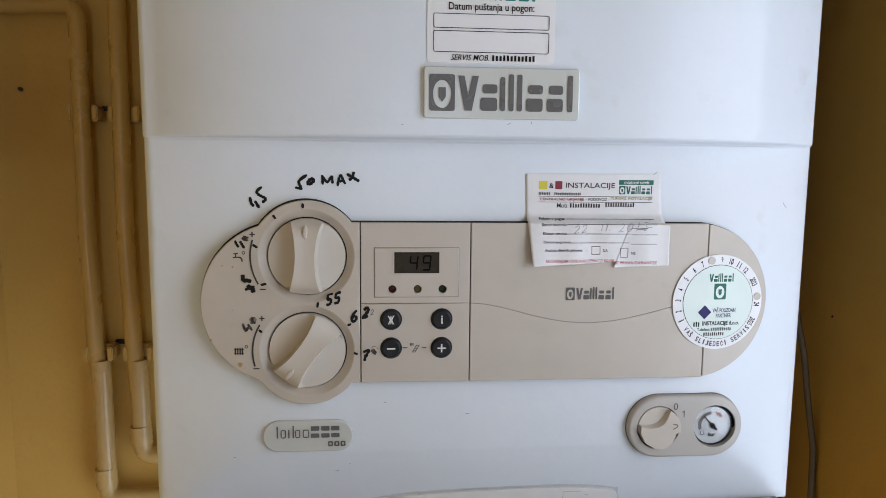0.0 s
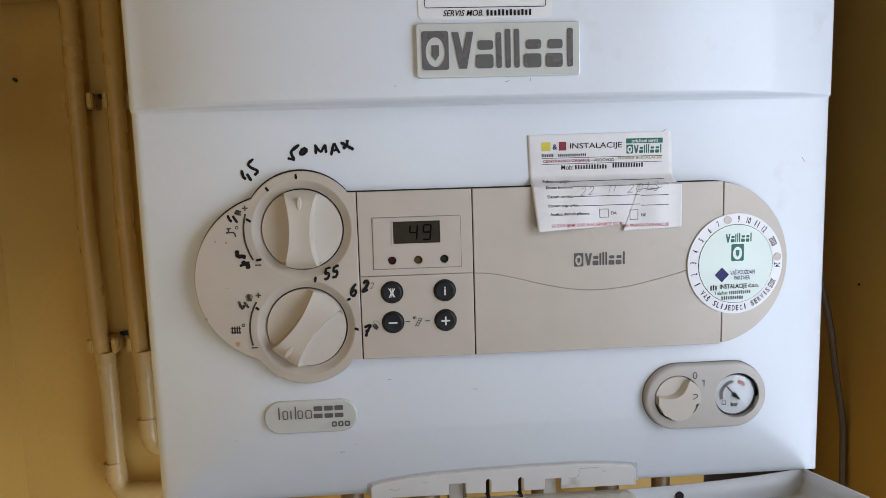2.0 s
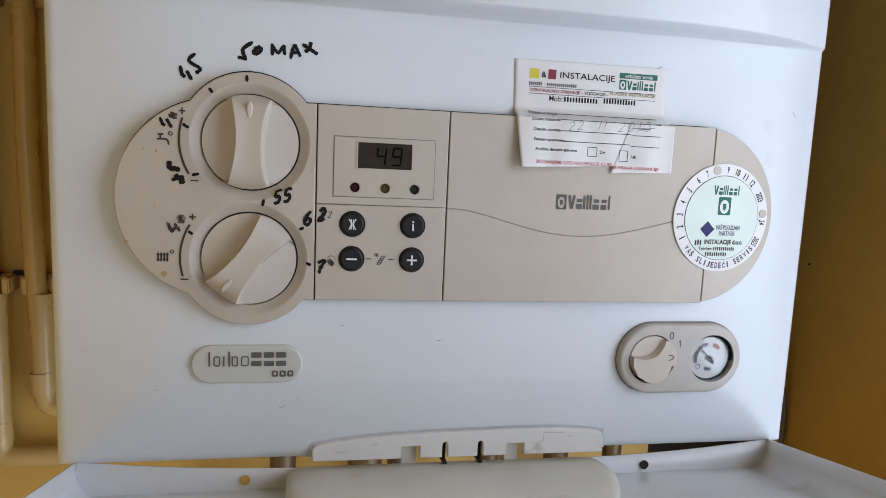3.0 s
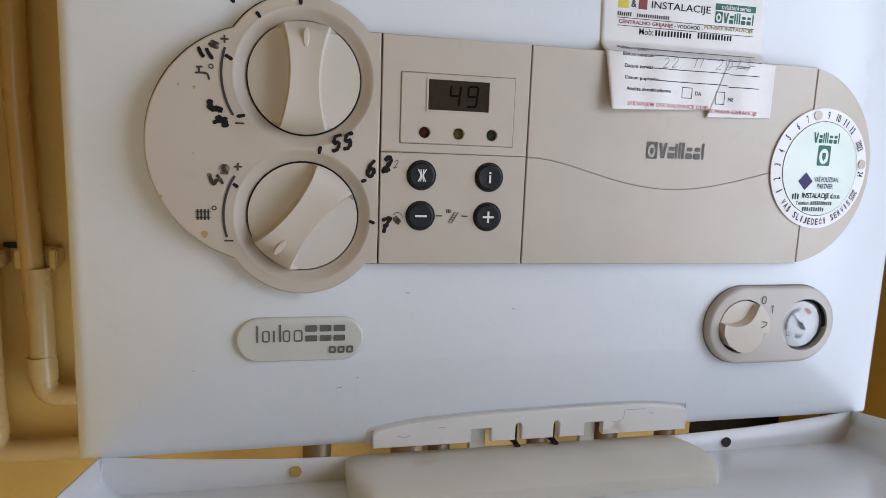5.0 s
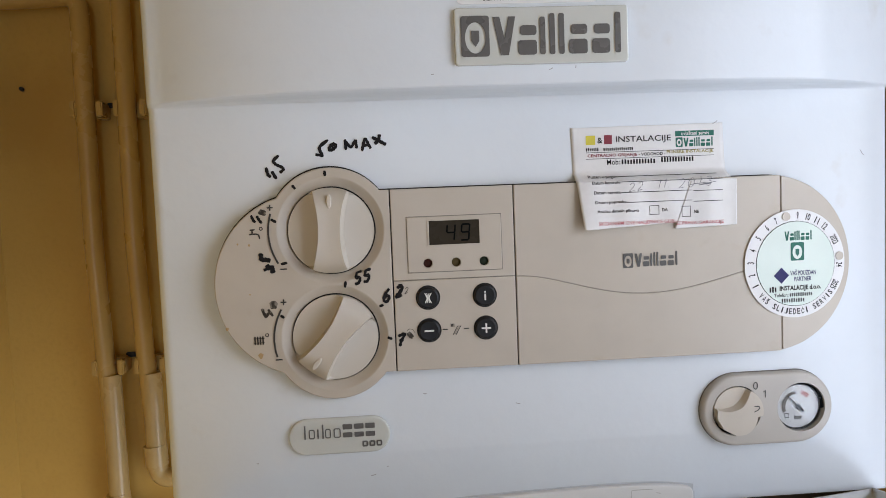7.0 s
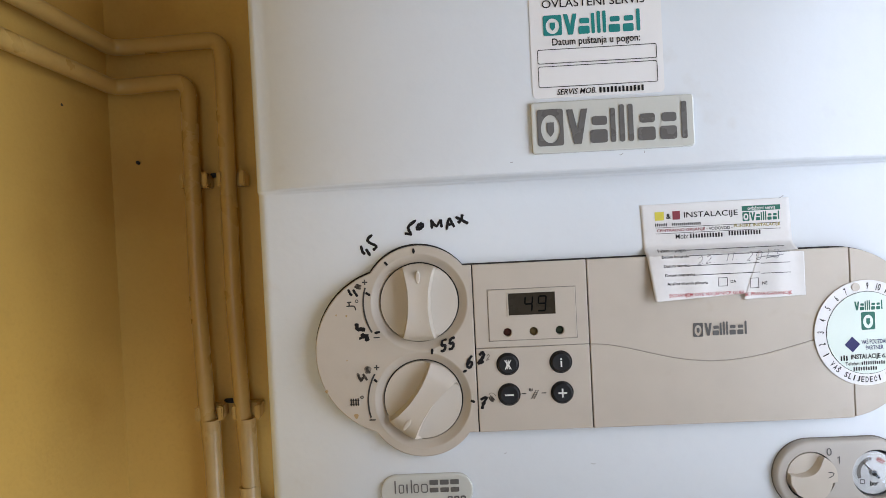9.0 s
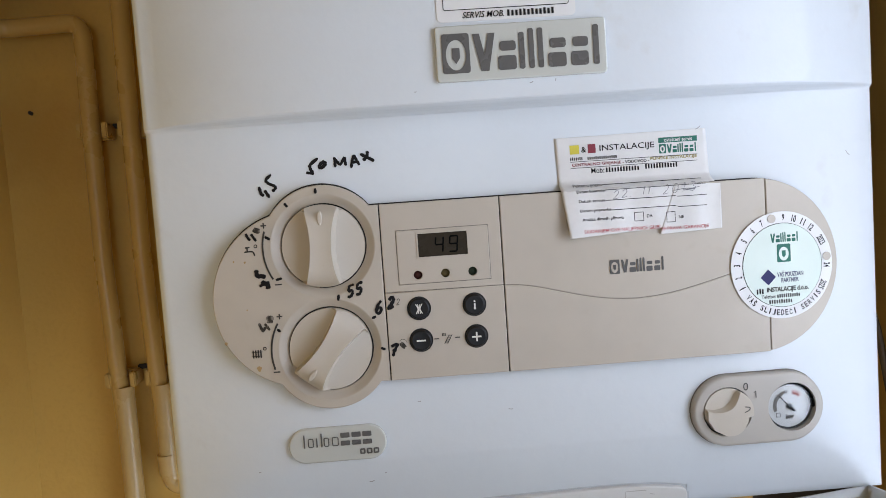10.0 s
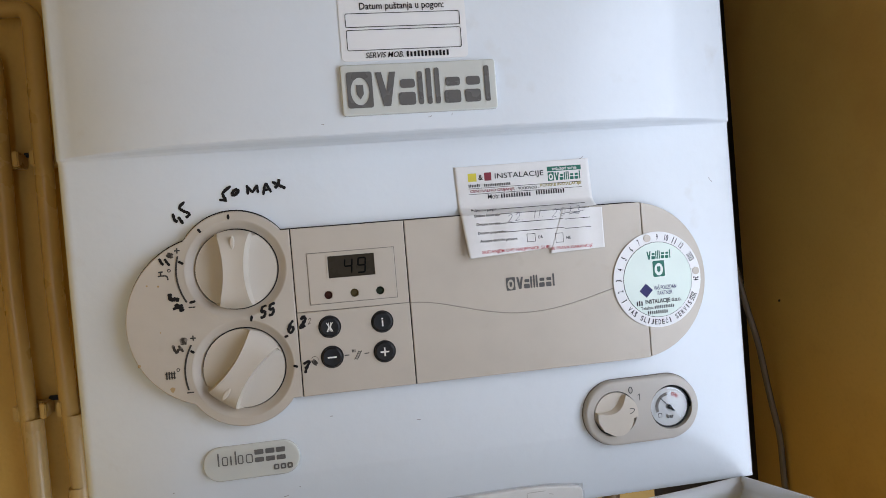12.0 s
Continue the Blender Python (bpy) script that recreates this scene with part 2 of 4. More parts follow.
def outline_rect(bm, x0, x1, z0, z1, r, w, y):
    a = round_rect(x0, x1, z0, z1, r)
    b = round_rect(x0 + w, x1 - w, z0 + w, z1 - w, max(r - w, 0.0001))
    va, vb = ([bm.verts.new((x, y(x, z), z)) for x, z in p] for p in (a, b))
    for i in range(len(a)):
        j = (i + 1) % len(a)
        bm.faces.new((va[i], va[j], vb[j], vb[i]))
    return bm


def stroke(bm, pts, w, y, wobble=0.12):
    """A pen line of width w through (x, z) points, with rounded ends."""
    pts = [Vector(p) for p in pts]
    fine = [pts[0]]
    for i in range(len(pts) - 1):
        p0, p1, p2, p3 = pts[max(i - 1, 0)], pts[i], pts[i + 1], pts[min(i + 2, len(pts) - 1)]
        for k in range(1, 7):
            t = k / 6
            fine.append(0.5 * ((2 * p1) + (p2 - p0) * t + (2 * p0 - 5 * p1 + 4 * p2 - p3) * t * t + (3 * p1 - p0 - 3 * p2 + p3) * t ** 3))
    n = len(fine)
    lft, rgt = [], []
    for i, p in enumerate(fine):
        d = fine[min(i + 1, n - 1)] - fine[max(i - 1, 0)]
        if d.length < 1e-9:
            d = Vector((1, 0))
        d.normalize()
        end = min(i, n - 1 - i)
        h = w / 2 * (0.55 if end == 0 else 0.9 if end == 1 else 1.0) * (1 + wobble * math.sin(i * 1.7 + p.x * 900))
        s = Vector((-d.y, d.x)) * h
        lft.append(bm.verts.new((p.x + s.x, y(p.x, p.y), p.y + s.y)))
        rgt.append(bm.verts.new((p.x - s.x, y(p.x, p.y) - 0.00001 * (i % 2), p.y - s.y)))
    for i in range(n - 1):
        bm.faces.new((lft[i], lft[i + 1], rgt[i + 1], rgt[i]))
    return bm


def letters(bm, text, x0, x1, z0, z1, y, weight=0.0, shear=0.0, turn=0.0):
    """Writing in the built-in font, fitted into the box x0..x1, z0..z1 on the surface y(x, z)."""
    cu = bpy.data.curves.new("writing", "FONT")
    cu.body, cu.offset, cu.shear, cu.resolution_u = text, weight, shear, 3
    ob = new("writing", cu)
    bpy.context.view_layer.update()
    me = bpy.data.meshes.new_from_object(ob.evaluated_get(bpy.context.evaluated_depsgraph_get()))
    co = np.array([v.co[:] for v in me.vertices]) if len(me.vertices) else np.zeros((0, 3))
    if len(co):
        lo, hi = co.min(0), co.max(0)
        u = (co[:, 0] - lo[0]) / (hi[0] - lo[0]) * (x1 - x0)
        w = (co[:, 1] - lo[1]) / (hi[1] - lo[1]) * (z1 - z0)
        c, s = math.cos(radians(turn)), math.sin(radians(turn))
        cu0, cw0 = (x1 - x0) / 2, (z1 - z0) / 2
        X = x0 + cu0 + (u - cu0) * c - (w - cw0) * s
        Z = z0 + cw0 + (u - cu0) * s + (w - cw0) * c
        vs = [bm.verts.new((a, y(a, b), b)) for a, b in zip(X, Z)]
        for p in me.polygons:
            try:
                bm.faces.new([vs[i] for i in p.vertices])
            except ValueError:
                pass
    bpy.data.objects.remove(ob)
    bpy.data.curves.remove(cu)
    bpy.data.meshes.remove(me)
    return bm


def bars(bm, x0, x1, z0, z1, y, n, seed=1, gap=0.42):
    """Plain bars where writing stands that is not to be read."""
    rnd = random.Random(seed)
    step = (x1 - x0) / n
    for i in range(n):
        rect(bm, x0 + i * step, x0 + (i + 1 - gap) * step, z0, z1 - (z1 - z0) * rnd.choice((0, 0, 0.12)), y)
    return bm


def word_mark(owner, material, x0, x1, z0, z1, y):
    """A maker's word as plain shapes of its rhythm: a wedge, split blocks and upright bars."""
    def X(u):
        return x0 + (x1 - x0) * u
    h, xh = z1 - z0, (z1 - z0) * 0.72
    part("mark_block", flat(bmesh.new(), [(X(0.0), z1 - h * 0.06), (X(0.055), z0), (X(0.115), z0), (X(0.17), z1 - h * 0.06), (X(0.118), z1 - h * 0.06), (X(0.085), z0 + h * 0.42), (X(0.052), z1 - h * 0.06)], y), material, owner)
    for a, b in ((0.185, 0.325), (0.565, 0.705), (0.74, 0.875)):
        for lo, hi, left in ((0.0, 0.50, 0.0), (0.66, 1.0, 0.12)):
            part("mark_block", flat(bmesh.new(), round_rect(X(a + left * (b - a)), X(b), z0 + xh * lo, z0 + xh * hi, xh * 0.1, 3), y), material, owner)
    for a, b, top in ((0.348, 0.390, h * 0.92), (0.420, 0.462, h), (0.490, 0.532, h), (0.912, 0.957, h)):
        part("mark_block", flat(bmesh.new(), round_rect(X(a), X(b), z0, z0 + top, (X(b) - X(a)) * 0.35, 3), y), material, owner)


def oval_mark(bm, x0, x1, z0, z1, y):
    """A rounded plate with an oval window and a bar in it: the plain outline of a maker's sign."""
    cx, cz, n = (x0 + x1) / 2, (z0 + z1) / 2, 8
    out = round_rect(x0, x1, z0, z1, (x1 - x0) * 0.1, n - 1)
    ang = [45 * (2 * q) + 90 * (i + 0.5) / n for q in range(4) for i in range(n)]
    vo = [bm.verts.new((x, y(x, z), z)) for x, z in out]
    vi = [bm.verts.new((x, y(x, z), z)) for x, z in ((cx + (x1 - x0) * 0.36 * math.cos(radians(a)), cz - (z1 - z0) * 0.04 + (z1 - z0) * 0.38 * math.sin(radians(a))) for a in ang)]
    for i in range(len(vo)):
        j = (i + 1) % len(vo)
        bm.faces.new((vo[i], vo[j], vi[j], vi[i]))
    flat(bm, [(cx - (x1 - x0) * 0.14, cz - (z1 - z0) * 0.12), (cx, cz - (z1 - z0) * 0.26), (cx + (x1 - x0) * 0.14, cz - (z1 - z0) * 0.12), (cx + (x1 - x0) * 0.14, cz + (z1 - z0) * 0.14), (cx - (x1 - x0) * 0.14, cz + (z1 - z0) * 0.14)], y)
    return bm


def cut(ob, cutters, how="DIFFERENCE"):
    """Adds to or takes from a part the solid shapes given as bmeshes, for good."""
    for b in cutters:
        bmesh.ops.recalc_face_normals(b, faces=b.faces)
        me = bpy.data.meshes.new("tool")
        b.to_mesh(me)
        b.free()
        tool = new("tool", me)
        md = ob.modifiers.new("cut", "BOOLEAN")
        md.operation, md.object, md.solver = how, tool, "EXACT"
        bpy.context.view_layer.update()
        done = bpy.data.meshes.new_from_object(ob.evaluated_get(bpy.context.evaluated_depsgraph_get()))
        ob.modifiers.remove(md)
        old = ob.data
        ob.data = done
        done.name = ob.name
        bpy.data.meshes.remove(old)
        bpy.data.objects.remove(tool)
        bpy.data.meshes.remove(me)
    ob.data.set_sharp_from_angle(angle=radians(32))
    return ob


def bow(ob, start=0.128, reach=0.064, depth=0.0048):
    """Bends what lies right of start back, like the casing behind it."""
    b = bmesh.new()
    b.from_mesh(ob.data)
    for k in range(9):
        x = start + reach * k / 8
        bmesh.ops.bisect_plane(b, geom=[*b.verts, *b.edges, *b.faces], plane_co=(x, 0, 0), plane_no=(1, 0, 0))
    for v in b.verts:
        v.co.y += depth * max(0.0, (v.co.x - start) / reach) ** 1.6
    b.to_mesh(ob.data)
    b.free()


def level(v):
    return lambda x, z: v


def prism(bm, poly, z0, z1):
    """An upright solid on the plan poly (x, y)."""
    low, up = ([bm.verts.new((x, y, z)) for x, y in poly] for z in (z0, z1))
    bm.faces.new(low[::-1])
    bm.faces.new(up)
    for i in range(len(poly)):
        j = (i + 1) % len(poly)
        bm.faces.new((low[i], low[j], up[j], up[i]))
    return bm


# ---------- room ----------
# to the right of the boiler the back wall falls back into a narrow dark niche
NICHE_X, NICHE_Y = 0.236, 0.315
structure("wall_north", box(bmesh.new(), WX0 - 0.12, NICHE_X, WY1, NICHE_Y + 0.04, 0, TOP), M_WALL, "ochre painted plaster wall behind the boiler", "wall")
structure("wall_west", box(bmesh.new(), WX0 - 0.12, WX0, WY0, WY1, 0, TOP), M_WALL, "ochre painted plaster side wall carrying pipes", "wall")
bm = bmesh.new()
prism(bm, [(WX1, WIN_Y[1]), (WX1 + 0.12, WIN_Y[1]), (WX1 + 0.12, NICHE_Y), (WX1 + 0.078, NICHE_Y), (WX1 + 0.075, 0.277), (0.4000, 0.277), (WX1 + 0.0005, 0.201)], 0, TOP)
box(bm, WX1, WX1 + 0.12, WY0, WIN_Y[0], 0, TOP)
box(bm, WX1, WX1 + 0.12, WIN_Y[0], WIN_Y[1], 0, WIN_Z[0])
box(bm, WX1, WX1 + 0.12, WIN_Y[0], WIN_Y[1], WIN_Z[1], TOP)
structure("wall_east", bm, M_WALL, "ochre painted plaster side wall with a window", "wall")
bm = bmesh.new()
box(bm, WX0 - 0.12, SOUTH_X[0], WY0 - 0.12, WY0, 0, TOP)
box(bm, SOUTH_X[1], WX1 + 0.12, WY0 - 0.12, WY0, 0, TOP)
box(bm, SOUTH_X[0], SOUTH_X[1], WY0 - 0.12, WY0, 0, SOUTH_Z[0])
box(bm, SOUTH_X[0], SOUTH_X[1], WY0 - 0.12, WY0, SOUTH_Z[1], TOP)
structure("wall_south", bm, M_WALL, "ochre painted end wall with a window", "wall")
structure("floor", box(bmesh.new(), WX0 - 0.12, WX1 + 0.12, WY0 - 0.12, NICHE_Y + 0.04, -0.1, 0), M_FLOOR, "plain grey-beige floor", "floor")
structure("ceiling", box(bmesh.new(), WX0 - 0.12, WX1 + 0.12, WY0 - 0.12, NICHE_Y + 0.04, TOP, TOP + 0.1), M_PLASTER, "plain cream painted ceiling", "ceiling")
FW = 0.05
win = thing("window_1", (WX1 + 0.06, sum(WIN_Y) / 2, WIN_Z[0]), "white framed window in the side wall", "window", kind="structure")
for a, b, c, d in ((*WIN_Y, WIN_Z[0], WIN_Z[0] + FW), (*WIN_Y, WIN_Z[1] - FW, WIN_Z[1]),
                   (WIN_Y[0], WIN_Y[0] + FW, WIN_Z[0] + FW, WIN_Z[1] - FW), (WIN_Y[1] - FW, WIN_Y[1], WIN_Z[0] + FW, WIN_Z[1] - FW)):
    part("window_frame", box(bmesh.new(), WX1 + 0.02, WX1 + 0.07, a, b, c, d, 0.004), M_FRAME, win)
win = thing("window_2", (sum(SOUTH_X) / 2, WY0 - 0.06, SOUTH_Z[0]), "white framed window in the end wall", "window", kind="structure")
for a, b, c, d in ((*SOUTH_X, SOUTH_Z[0], SOUTH_Z[0] + FW), (*SOUTH_X, SOUTH_Z[1] - FW, SOUTH_Z[1]),
                   (SOUTH_X[0], SOUTH_X[0] + FW, SOUTH_Z[0] + FW, SOUTH_Z[1] - FW), (SOUTH_X[1] - FW, SOUTH_X[1], SOUTH_Z[0] + FW, SOUTH_Z[1] - FW)):
    part("window_frame", box(bmesh.new(), a, b, WY0 - 0.07, WY0 - 0.02, c, d, 0.004), M_FRAME, win)

# ---------- boiler casing ----------
BASE = Vector((0, 0.16, 1.27))
boiler = thing("gas_boiler", BASE, "white enamelled wall-hung gas boiler with beige control panel, flap open", "boiler")
STEP_Z = (1.5200, 1.5209, 1.5217, 1.5222, 1.5227, 1.5231, 1.5236, 1.5243)
STEP_F = (0.0, 0.023, 0.116, 0.326, 0.651, 0.860, 0.967, 1.0)
PANEL_Z, PANEL_R, PANEL_L, PANEL_E = 1.4158, 0.0532, -0.1360, 0.1400
LIP_X = (-0.0885, 0.0955)


def cover_y(x, z):
    """The front of the casing: flat in the middle, bowed back at its sides and foot, with a step above the panel."""
    low = 0.008
    a = max(0.0, abs(x) - 0.142)
    dx = 0.0066 * (min(a, 0.0768) / 0.0768) ** 1.6
    edge = 0.0
    if a > 0.0768:
        edge = 0.008 - math.sqrt(max(0.0, 0.008 ** 2 - min(a - 0.0768, 0.008) ** 2))
    dz = max(0.0, 1.313 - z) * 0.165 + (max(0.0, 1.2685 - z) / 0.0037) ** 2 * 0.002
    low += max(dx + edge, dz)
    high = -0.0137 + 0.0262 * (min(abs(x), 0.2188) / 0.2188) ** 4.2 + edge
    f = float(np.interp(z, STEP_Z, STEP_F))
    return low * (1 - f) + high * f


def lip_top(x):
    u = (x - 0.0035) / 0.0895
    return 1.2800 - 0.0050 * u ** 4 + 0.0020 * u


xs = sorted({round(v, 5) for v in (*np.linspace(-0.2188, 0.2188, 61), *(0.2268 - 0.008 * (1 - math.sin(t)) for t in np.linspace(0, math.pi / 2, 7)),
             *(-0.2268 + 0.008 * (1 - math.sin(t)) for t in np.linspace(0, math.pi / 2, 7)), LIP_X[0], LIP_X[0] + 0.0003, LIP_X[1], LIP_X[1] - 0.0003)})
bm = bmesh.new()
cols = []
for x in xs:
    zb = lip_top(x) + 0.0016 if LIP_X[0] < x < LIP_X[1] else 1.2648
    zz = [zb + (1.3135 - zb) * t for t in np.linspace(0, 1, 22)] + list(np.linspace(1.32, 1.51, 16)) + list(STEP_Z) + list(np.linspace(1.536, 1.97, 14))
    col = [bm.verts.new((x, 0.03 if abs(x) < 0.2267 else 0.06, zb + 0.0012))]
    col += [bm.verts.new((x, cover_y(x, z), z)) for z in zz]
    cols.append(col + [bm.verts.new((x, 0.06, 1.975))])
for a, b in zip(cols, cols[1:]):
    for i in range(len(a) - 1):
        bm.faces.new((a[i], b[i], b[i + 1], a[i + 1]))
for col in (cols[0], cols[-1]):
    back = [bm.verts.new((v.co.x, 0.075, v.co.z)) for v in col]
    for i in range(len(col) - 1):
        bm.faces.new((col[i], col[i + 1], back[i + 1], back[i]))
part("front_cover", bm, M_COVER, boiler, "white enamelled steel front cover with a step, scuffed")
bm = bmesh.new()
box(bm, -0.2255, 0.2255, 0.05, WY1 - 0.0005, 1.2835, 1.970, 0.003)
part("casing", bm, M_BODY, boiler, "white sheet steel casing")


def on_cover(x, z):
    return cover_y(x, z) - 0.0003


# ---------- control panel ----------
PY = 0.002
g = 0.00035
X1, X2, X3 = -0.0869, -0.0148, 0.1475
WAVE_X = np.array((-0.0148, 0.004, 0.0185, 0.033, 0.056, 0.070, 0.083, 0.104, 0.122, 0.1475))
WAVE_Z = np.polyfit(WAVE_X, (1.4155, 1.4133, 1.4096, 1.4056, 1.4022, 1.4020, 1.4031, 1.4072, 1.4120, 1.4170), 5)
wave = [(float(x), float(np.polyval(WAVE_Z, x))) for x in np.linspace(X2 + g, X3 - g, 40)]
ZT, ZB = PANEL_Z + PANEL_R, PANEL_Z - PANEL_R
outline = arc(PANEL_L, PANEL_Z, PANEL_R, 90, 270, 40) + arc(PANEL_E, PANEL_Z, PANEL_R, -90, 90, 40)
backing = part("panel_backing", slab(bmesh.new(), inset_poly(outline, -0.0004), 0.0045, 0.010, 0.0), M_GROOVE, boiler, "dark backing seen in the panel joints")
knob_panel = part("knob_panel", slab(bmesh.new(), arc(PANEL_L, PANEL_Z, PANEL_R, 90, 270, 40) + [(X1 - g, ZB), (X1 - g, ZT)], PY, 0.0082, 0.0009),
                  M_PANEL, boiler, "beige plastic panel with handwritten temperature marks")
top_poly = [(X1 + g, ZT), (X1 + g, PANEL_Z + 0.00018), (X2 - g, PANEL_Z + 0.00018), (X2 - g, ZT)]
display_panel = part("display_panel", slab(bmesh.new(), top_poly, PY, 0.0082, 0.0005), M_PANEL, boiler)
part("button_panel", slab(bmesh.new(), [(X1 + g, PANEL_Z - 0.00018), (X1 + g, ZB), (X2 - g, ZB), (X2 - g, PANEL_Z - 0.00018)], PY, 0.0082, 0.0005), M_PANEL, boiler)
upper_door = part("panel_door", slab(bmesh.new(), [(X3 - g, ZT), (X2 + g, ZT)] + [(x, z + 0.0002) for x, z in wave], PY, 0.0082, 0.0004), M_PANEL, boiler)
lower_door = part("panel_door", slab(bmesh.new(), [(X2 + g, ZB), (X3 - g, ZB)] + [(x, z - 0.0002) for x, z in wave[::-1]], PY, 0.0082, 0.0004), M_PANEL, boiler)
end_cap = part("panel_end_cap", slab(bmesh.new(), arc(PANEL_E, PANEL_Z, PANEL_R, -80, 80, 36) + [(X3 + g, ZT - 0.0007), (X3 + g, ZB + 0.0007)], PY, 0.0082, 0.0004), M_PANEL, boiler)
part("seam_shade", slab(bmesh.new(), [(X1 + g, PANEL_Z - 0.0004), (X2 - g, PANEL_Z - 0.0004), (X2 - g, PANEL_Z + 0.0004), (X1 + g, PANEL_Z + 0.0004)], PY + 0.0007, 0.0045, 0), M_SEAM, boiler)
part("wave_joint", stroke(bmesh.new(), wave[::3], 0.0009, level(PY + 0.0004), 0), M_WAVE, boiler)
KNOB_AT = ((-0.1213, 1.4468), (-0.1217, 1.3845))
cut(knob_panel, [slab(bmesh.new(), disc(kx, kz, 0.0362, 72), PY, 0.0082, 0.0009) for kx, kz in KNOB_AT], "UNION")
cut(knob_panel, [slab(bmesh.new(), disc(kx, kz, 0.0306, 72), -0.01, 0.0070, 0.0) for kx, kz in KNOB_AT])
cut(backing, [slab(bmesh.new(), disc(kx, kz, 0.0307, 72), -0.01, 0.0092, 0.0) for kx, kz in KNOB_AT])
cut(knob_panel, [box(bmesh.new(), X1 - g, X1 + 0.02, -0.02, 0.02, ZB - 0.02, ZT + 0.02)])
# the dark gap along the panel's upper edge; an offset black sheet draws its shade
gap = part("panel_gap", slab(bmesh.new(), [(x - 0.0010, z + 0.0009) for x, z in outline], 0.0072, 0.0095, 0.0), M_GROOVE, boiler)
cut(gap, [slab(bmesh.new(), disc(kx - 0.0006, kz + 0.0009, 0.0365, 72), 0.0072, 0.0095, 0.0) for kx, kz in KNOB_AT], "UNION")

# ---------- knobs ----------
def knob(bm, cx, cz, R, ybase, H, rim, waist, flare, turn, hollow):
    """A turned knob with a waisted grip left between two hollowed sides."""
    c, s = math.cos(radians(-turn)), math.sin(radians(-turn))
    rows, nv = [], 48
    for j in range(nv + 1):
        v = -R * math.cos(math.pi * j / nv)
        ch = math.sqrt(max(R * R - v * v, 1e-10))
        w = min(waist + flare * (v / R) ** 2, ch * 0.97)
        ww = min(0.0013, (ch - w) * 0.6)
        side = [w + ww * k / 6 for k in range(1, 7)] + [w + ww + (ch - w - ww) * k / 8 for k in range(1, 9)]
        us = [-u for u in side[::-1]] + [-w + 2 * w * k / 6 for k in range(7)] + side
        row = []
        for u in us:
            d = abs(u) - w
            top = H - (H - rim - 0.0010) * (abs(v) / R) ** 6
            h = top - 0.0004 * math.cos(math.pi * u / (2 * w))
            if d > 1e-7:
                wall, bowl = min(1.0, d / ww), max(0.0, (d - ww) / max(ch - w - ww, 1e-6))
                deep = min(1.0, (ch - w) / 0.004)
                h = top - deep * ((1 - (1 - wall) ** 1.5) * max(0.0, top - hollow) - (1 - max(0.0, 1 - bowl) ** 1.7) * (rim - min(hollow, top)))
            row.append(bm.verts.new((cx + u * c - v * s, ybase - h, cz + u * s + v * c)))
        rows.append(row)
    for a, b in zip(rows, rows[1:]):
        for i in range(len(a) - 1):
            bm.faces.new((a[i], a[i + 1], b[i + 1], b[i]))
    edge = [r[-1] for r in rows] + rows[-1][-2:0:-1] + [r[0] for r in rows[::-1]] + rows[0][1:-1]
    low = [bm.verts.new((v.co.x, ybase, v.co.z)) for v in edge]
    for i in range(len(edge)):
        j = (i + 1) % len(edge)
        bm.faces.new((edge[i], edge[j], low[j], low[i]))
    bmesh.ops.remove_doubles(bm, verts=bm.verts, dist=0.00002)
    return bm


RING = [(0.0316, 0.0066), (0.0316, 0.00196), (0.0311, 0.00188), (0.0306, 0.0020), (0.0300, 0.0023), (0.0292, 0.0029), (0.0282, 0.0037), (0.0272, 0.0045), (0.0264, 0.0050), (0.0259, 0.0052), (0.0256, 0.0054), (0.0255, 0.0066)]
KNOBS = ((*KNOB_AT[0], 2.0, 1), (*KNOB_AT[1], 38.0, -1))
for kx, kz, turn, end in KNOBS:
    part("knob_ring", lathe(bmesh.new(), RING, kx, kz), M_PANEL, boiler)
    part("knob_gap", lathe(bmesh.new(), [(0.0200, 0.0068), (0.0262, 0.0068)], kx, kz), M_GROOVE, boiler)
    kn = part("temperature_knob", knob(bmesh.new(), kx, kz, 0.0247, 0.0067, 0.0138, 0.0030, 0.0060, 0.0045, turn, 0.0036), M_KNOB, boiler, "beige turning knob with a waisted grip")
    dx, dz = math.sin(radians(turn)) * end, math.cos(radians(turn)) * end
    mx, mz = kx + dx * 0.0165, kz + dz * 0.0165
    poly = [(mx + dx * a + dz * b, mz + dz * a - dx * b) for a, b in ((0.0042 * math.cos(t), 0.0014 * math.sin(t)) for t in np.linspace(0, 2 * math.pi, 17)[:-1])]
    part("pointer_mark", slab(bmesh.new(), poly, -0.0069, -0.0050, 0.0005), M_KNOB, kn)

# ---------- display ----------
FX0, FX1, FZ0, FZ1 = -0.0777, -0.0227, 1.4203, 1.4525


def frame_bm(x0, x1, z0, z1, w, y0, y1):
    b = bmesh.new()
    for p in ([(x0, z1 - w), (x1, z1 - w), (x1, z1), (x0, z1)], [(x0, z0), (x1, z0), (x1, z0 + w), (x0, z0 + w)],
              [(x0, z0 + w), (x0 + w, z0 + w), (x0 + w, z1 - w), (x0, z1 - w)], [(x1 - w, z0 + w), (x1, z0 + w), (x1, z1 - w), (x1 - w, z1 - w)]):
        slab(b, p, y0, y1, 0.00012)
    return b


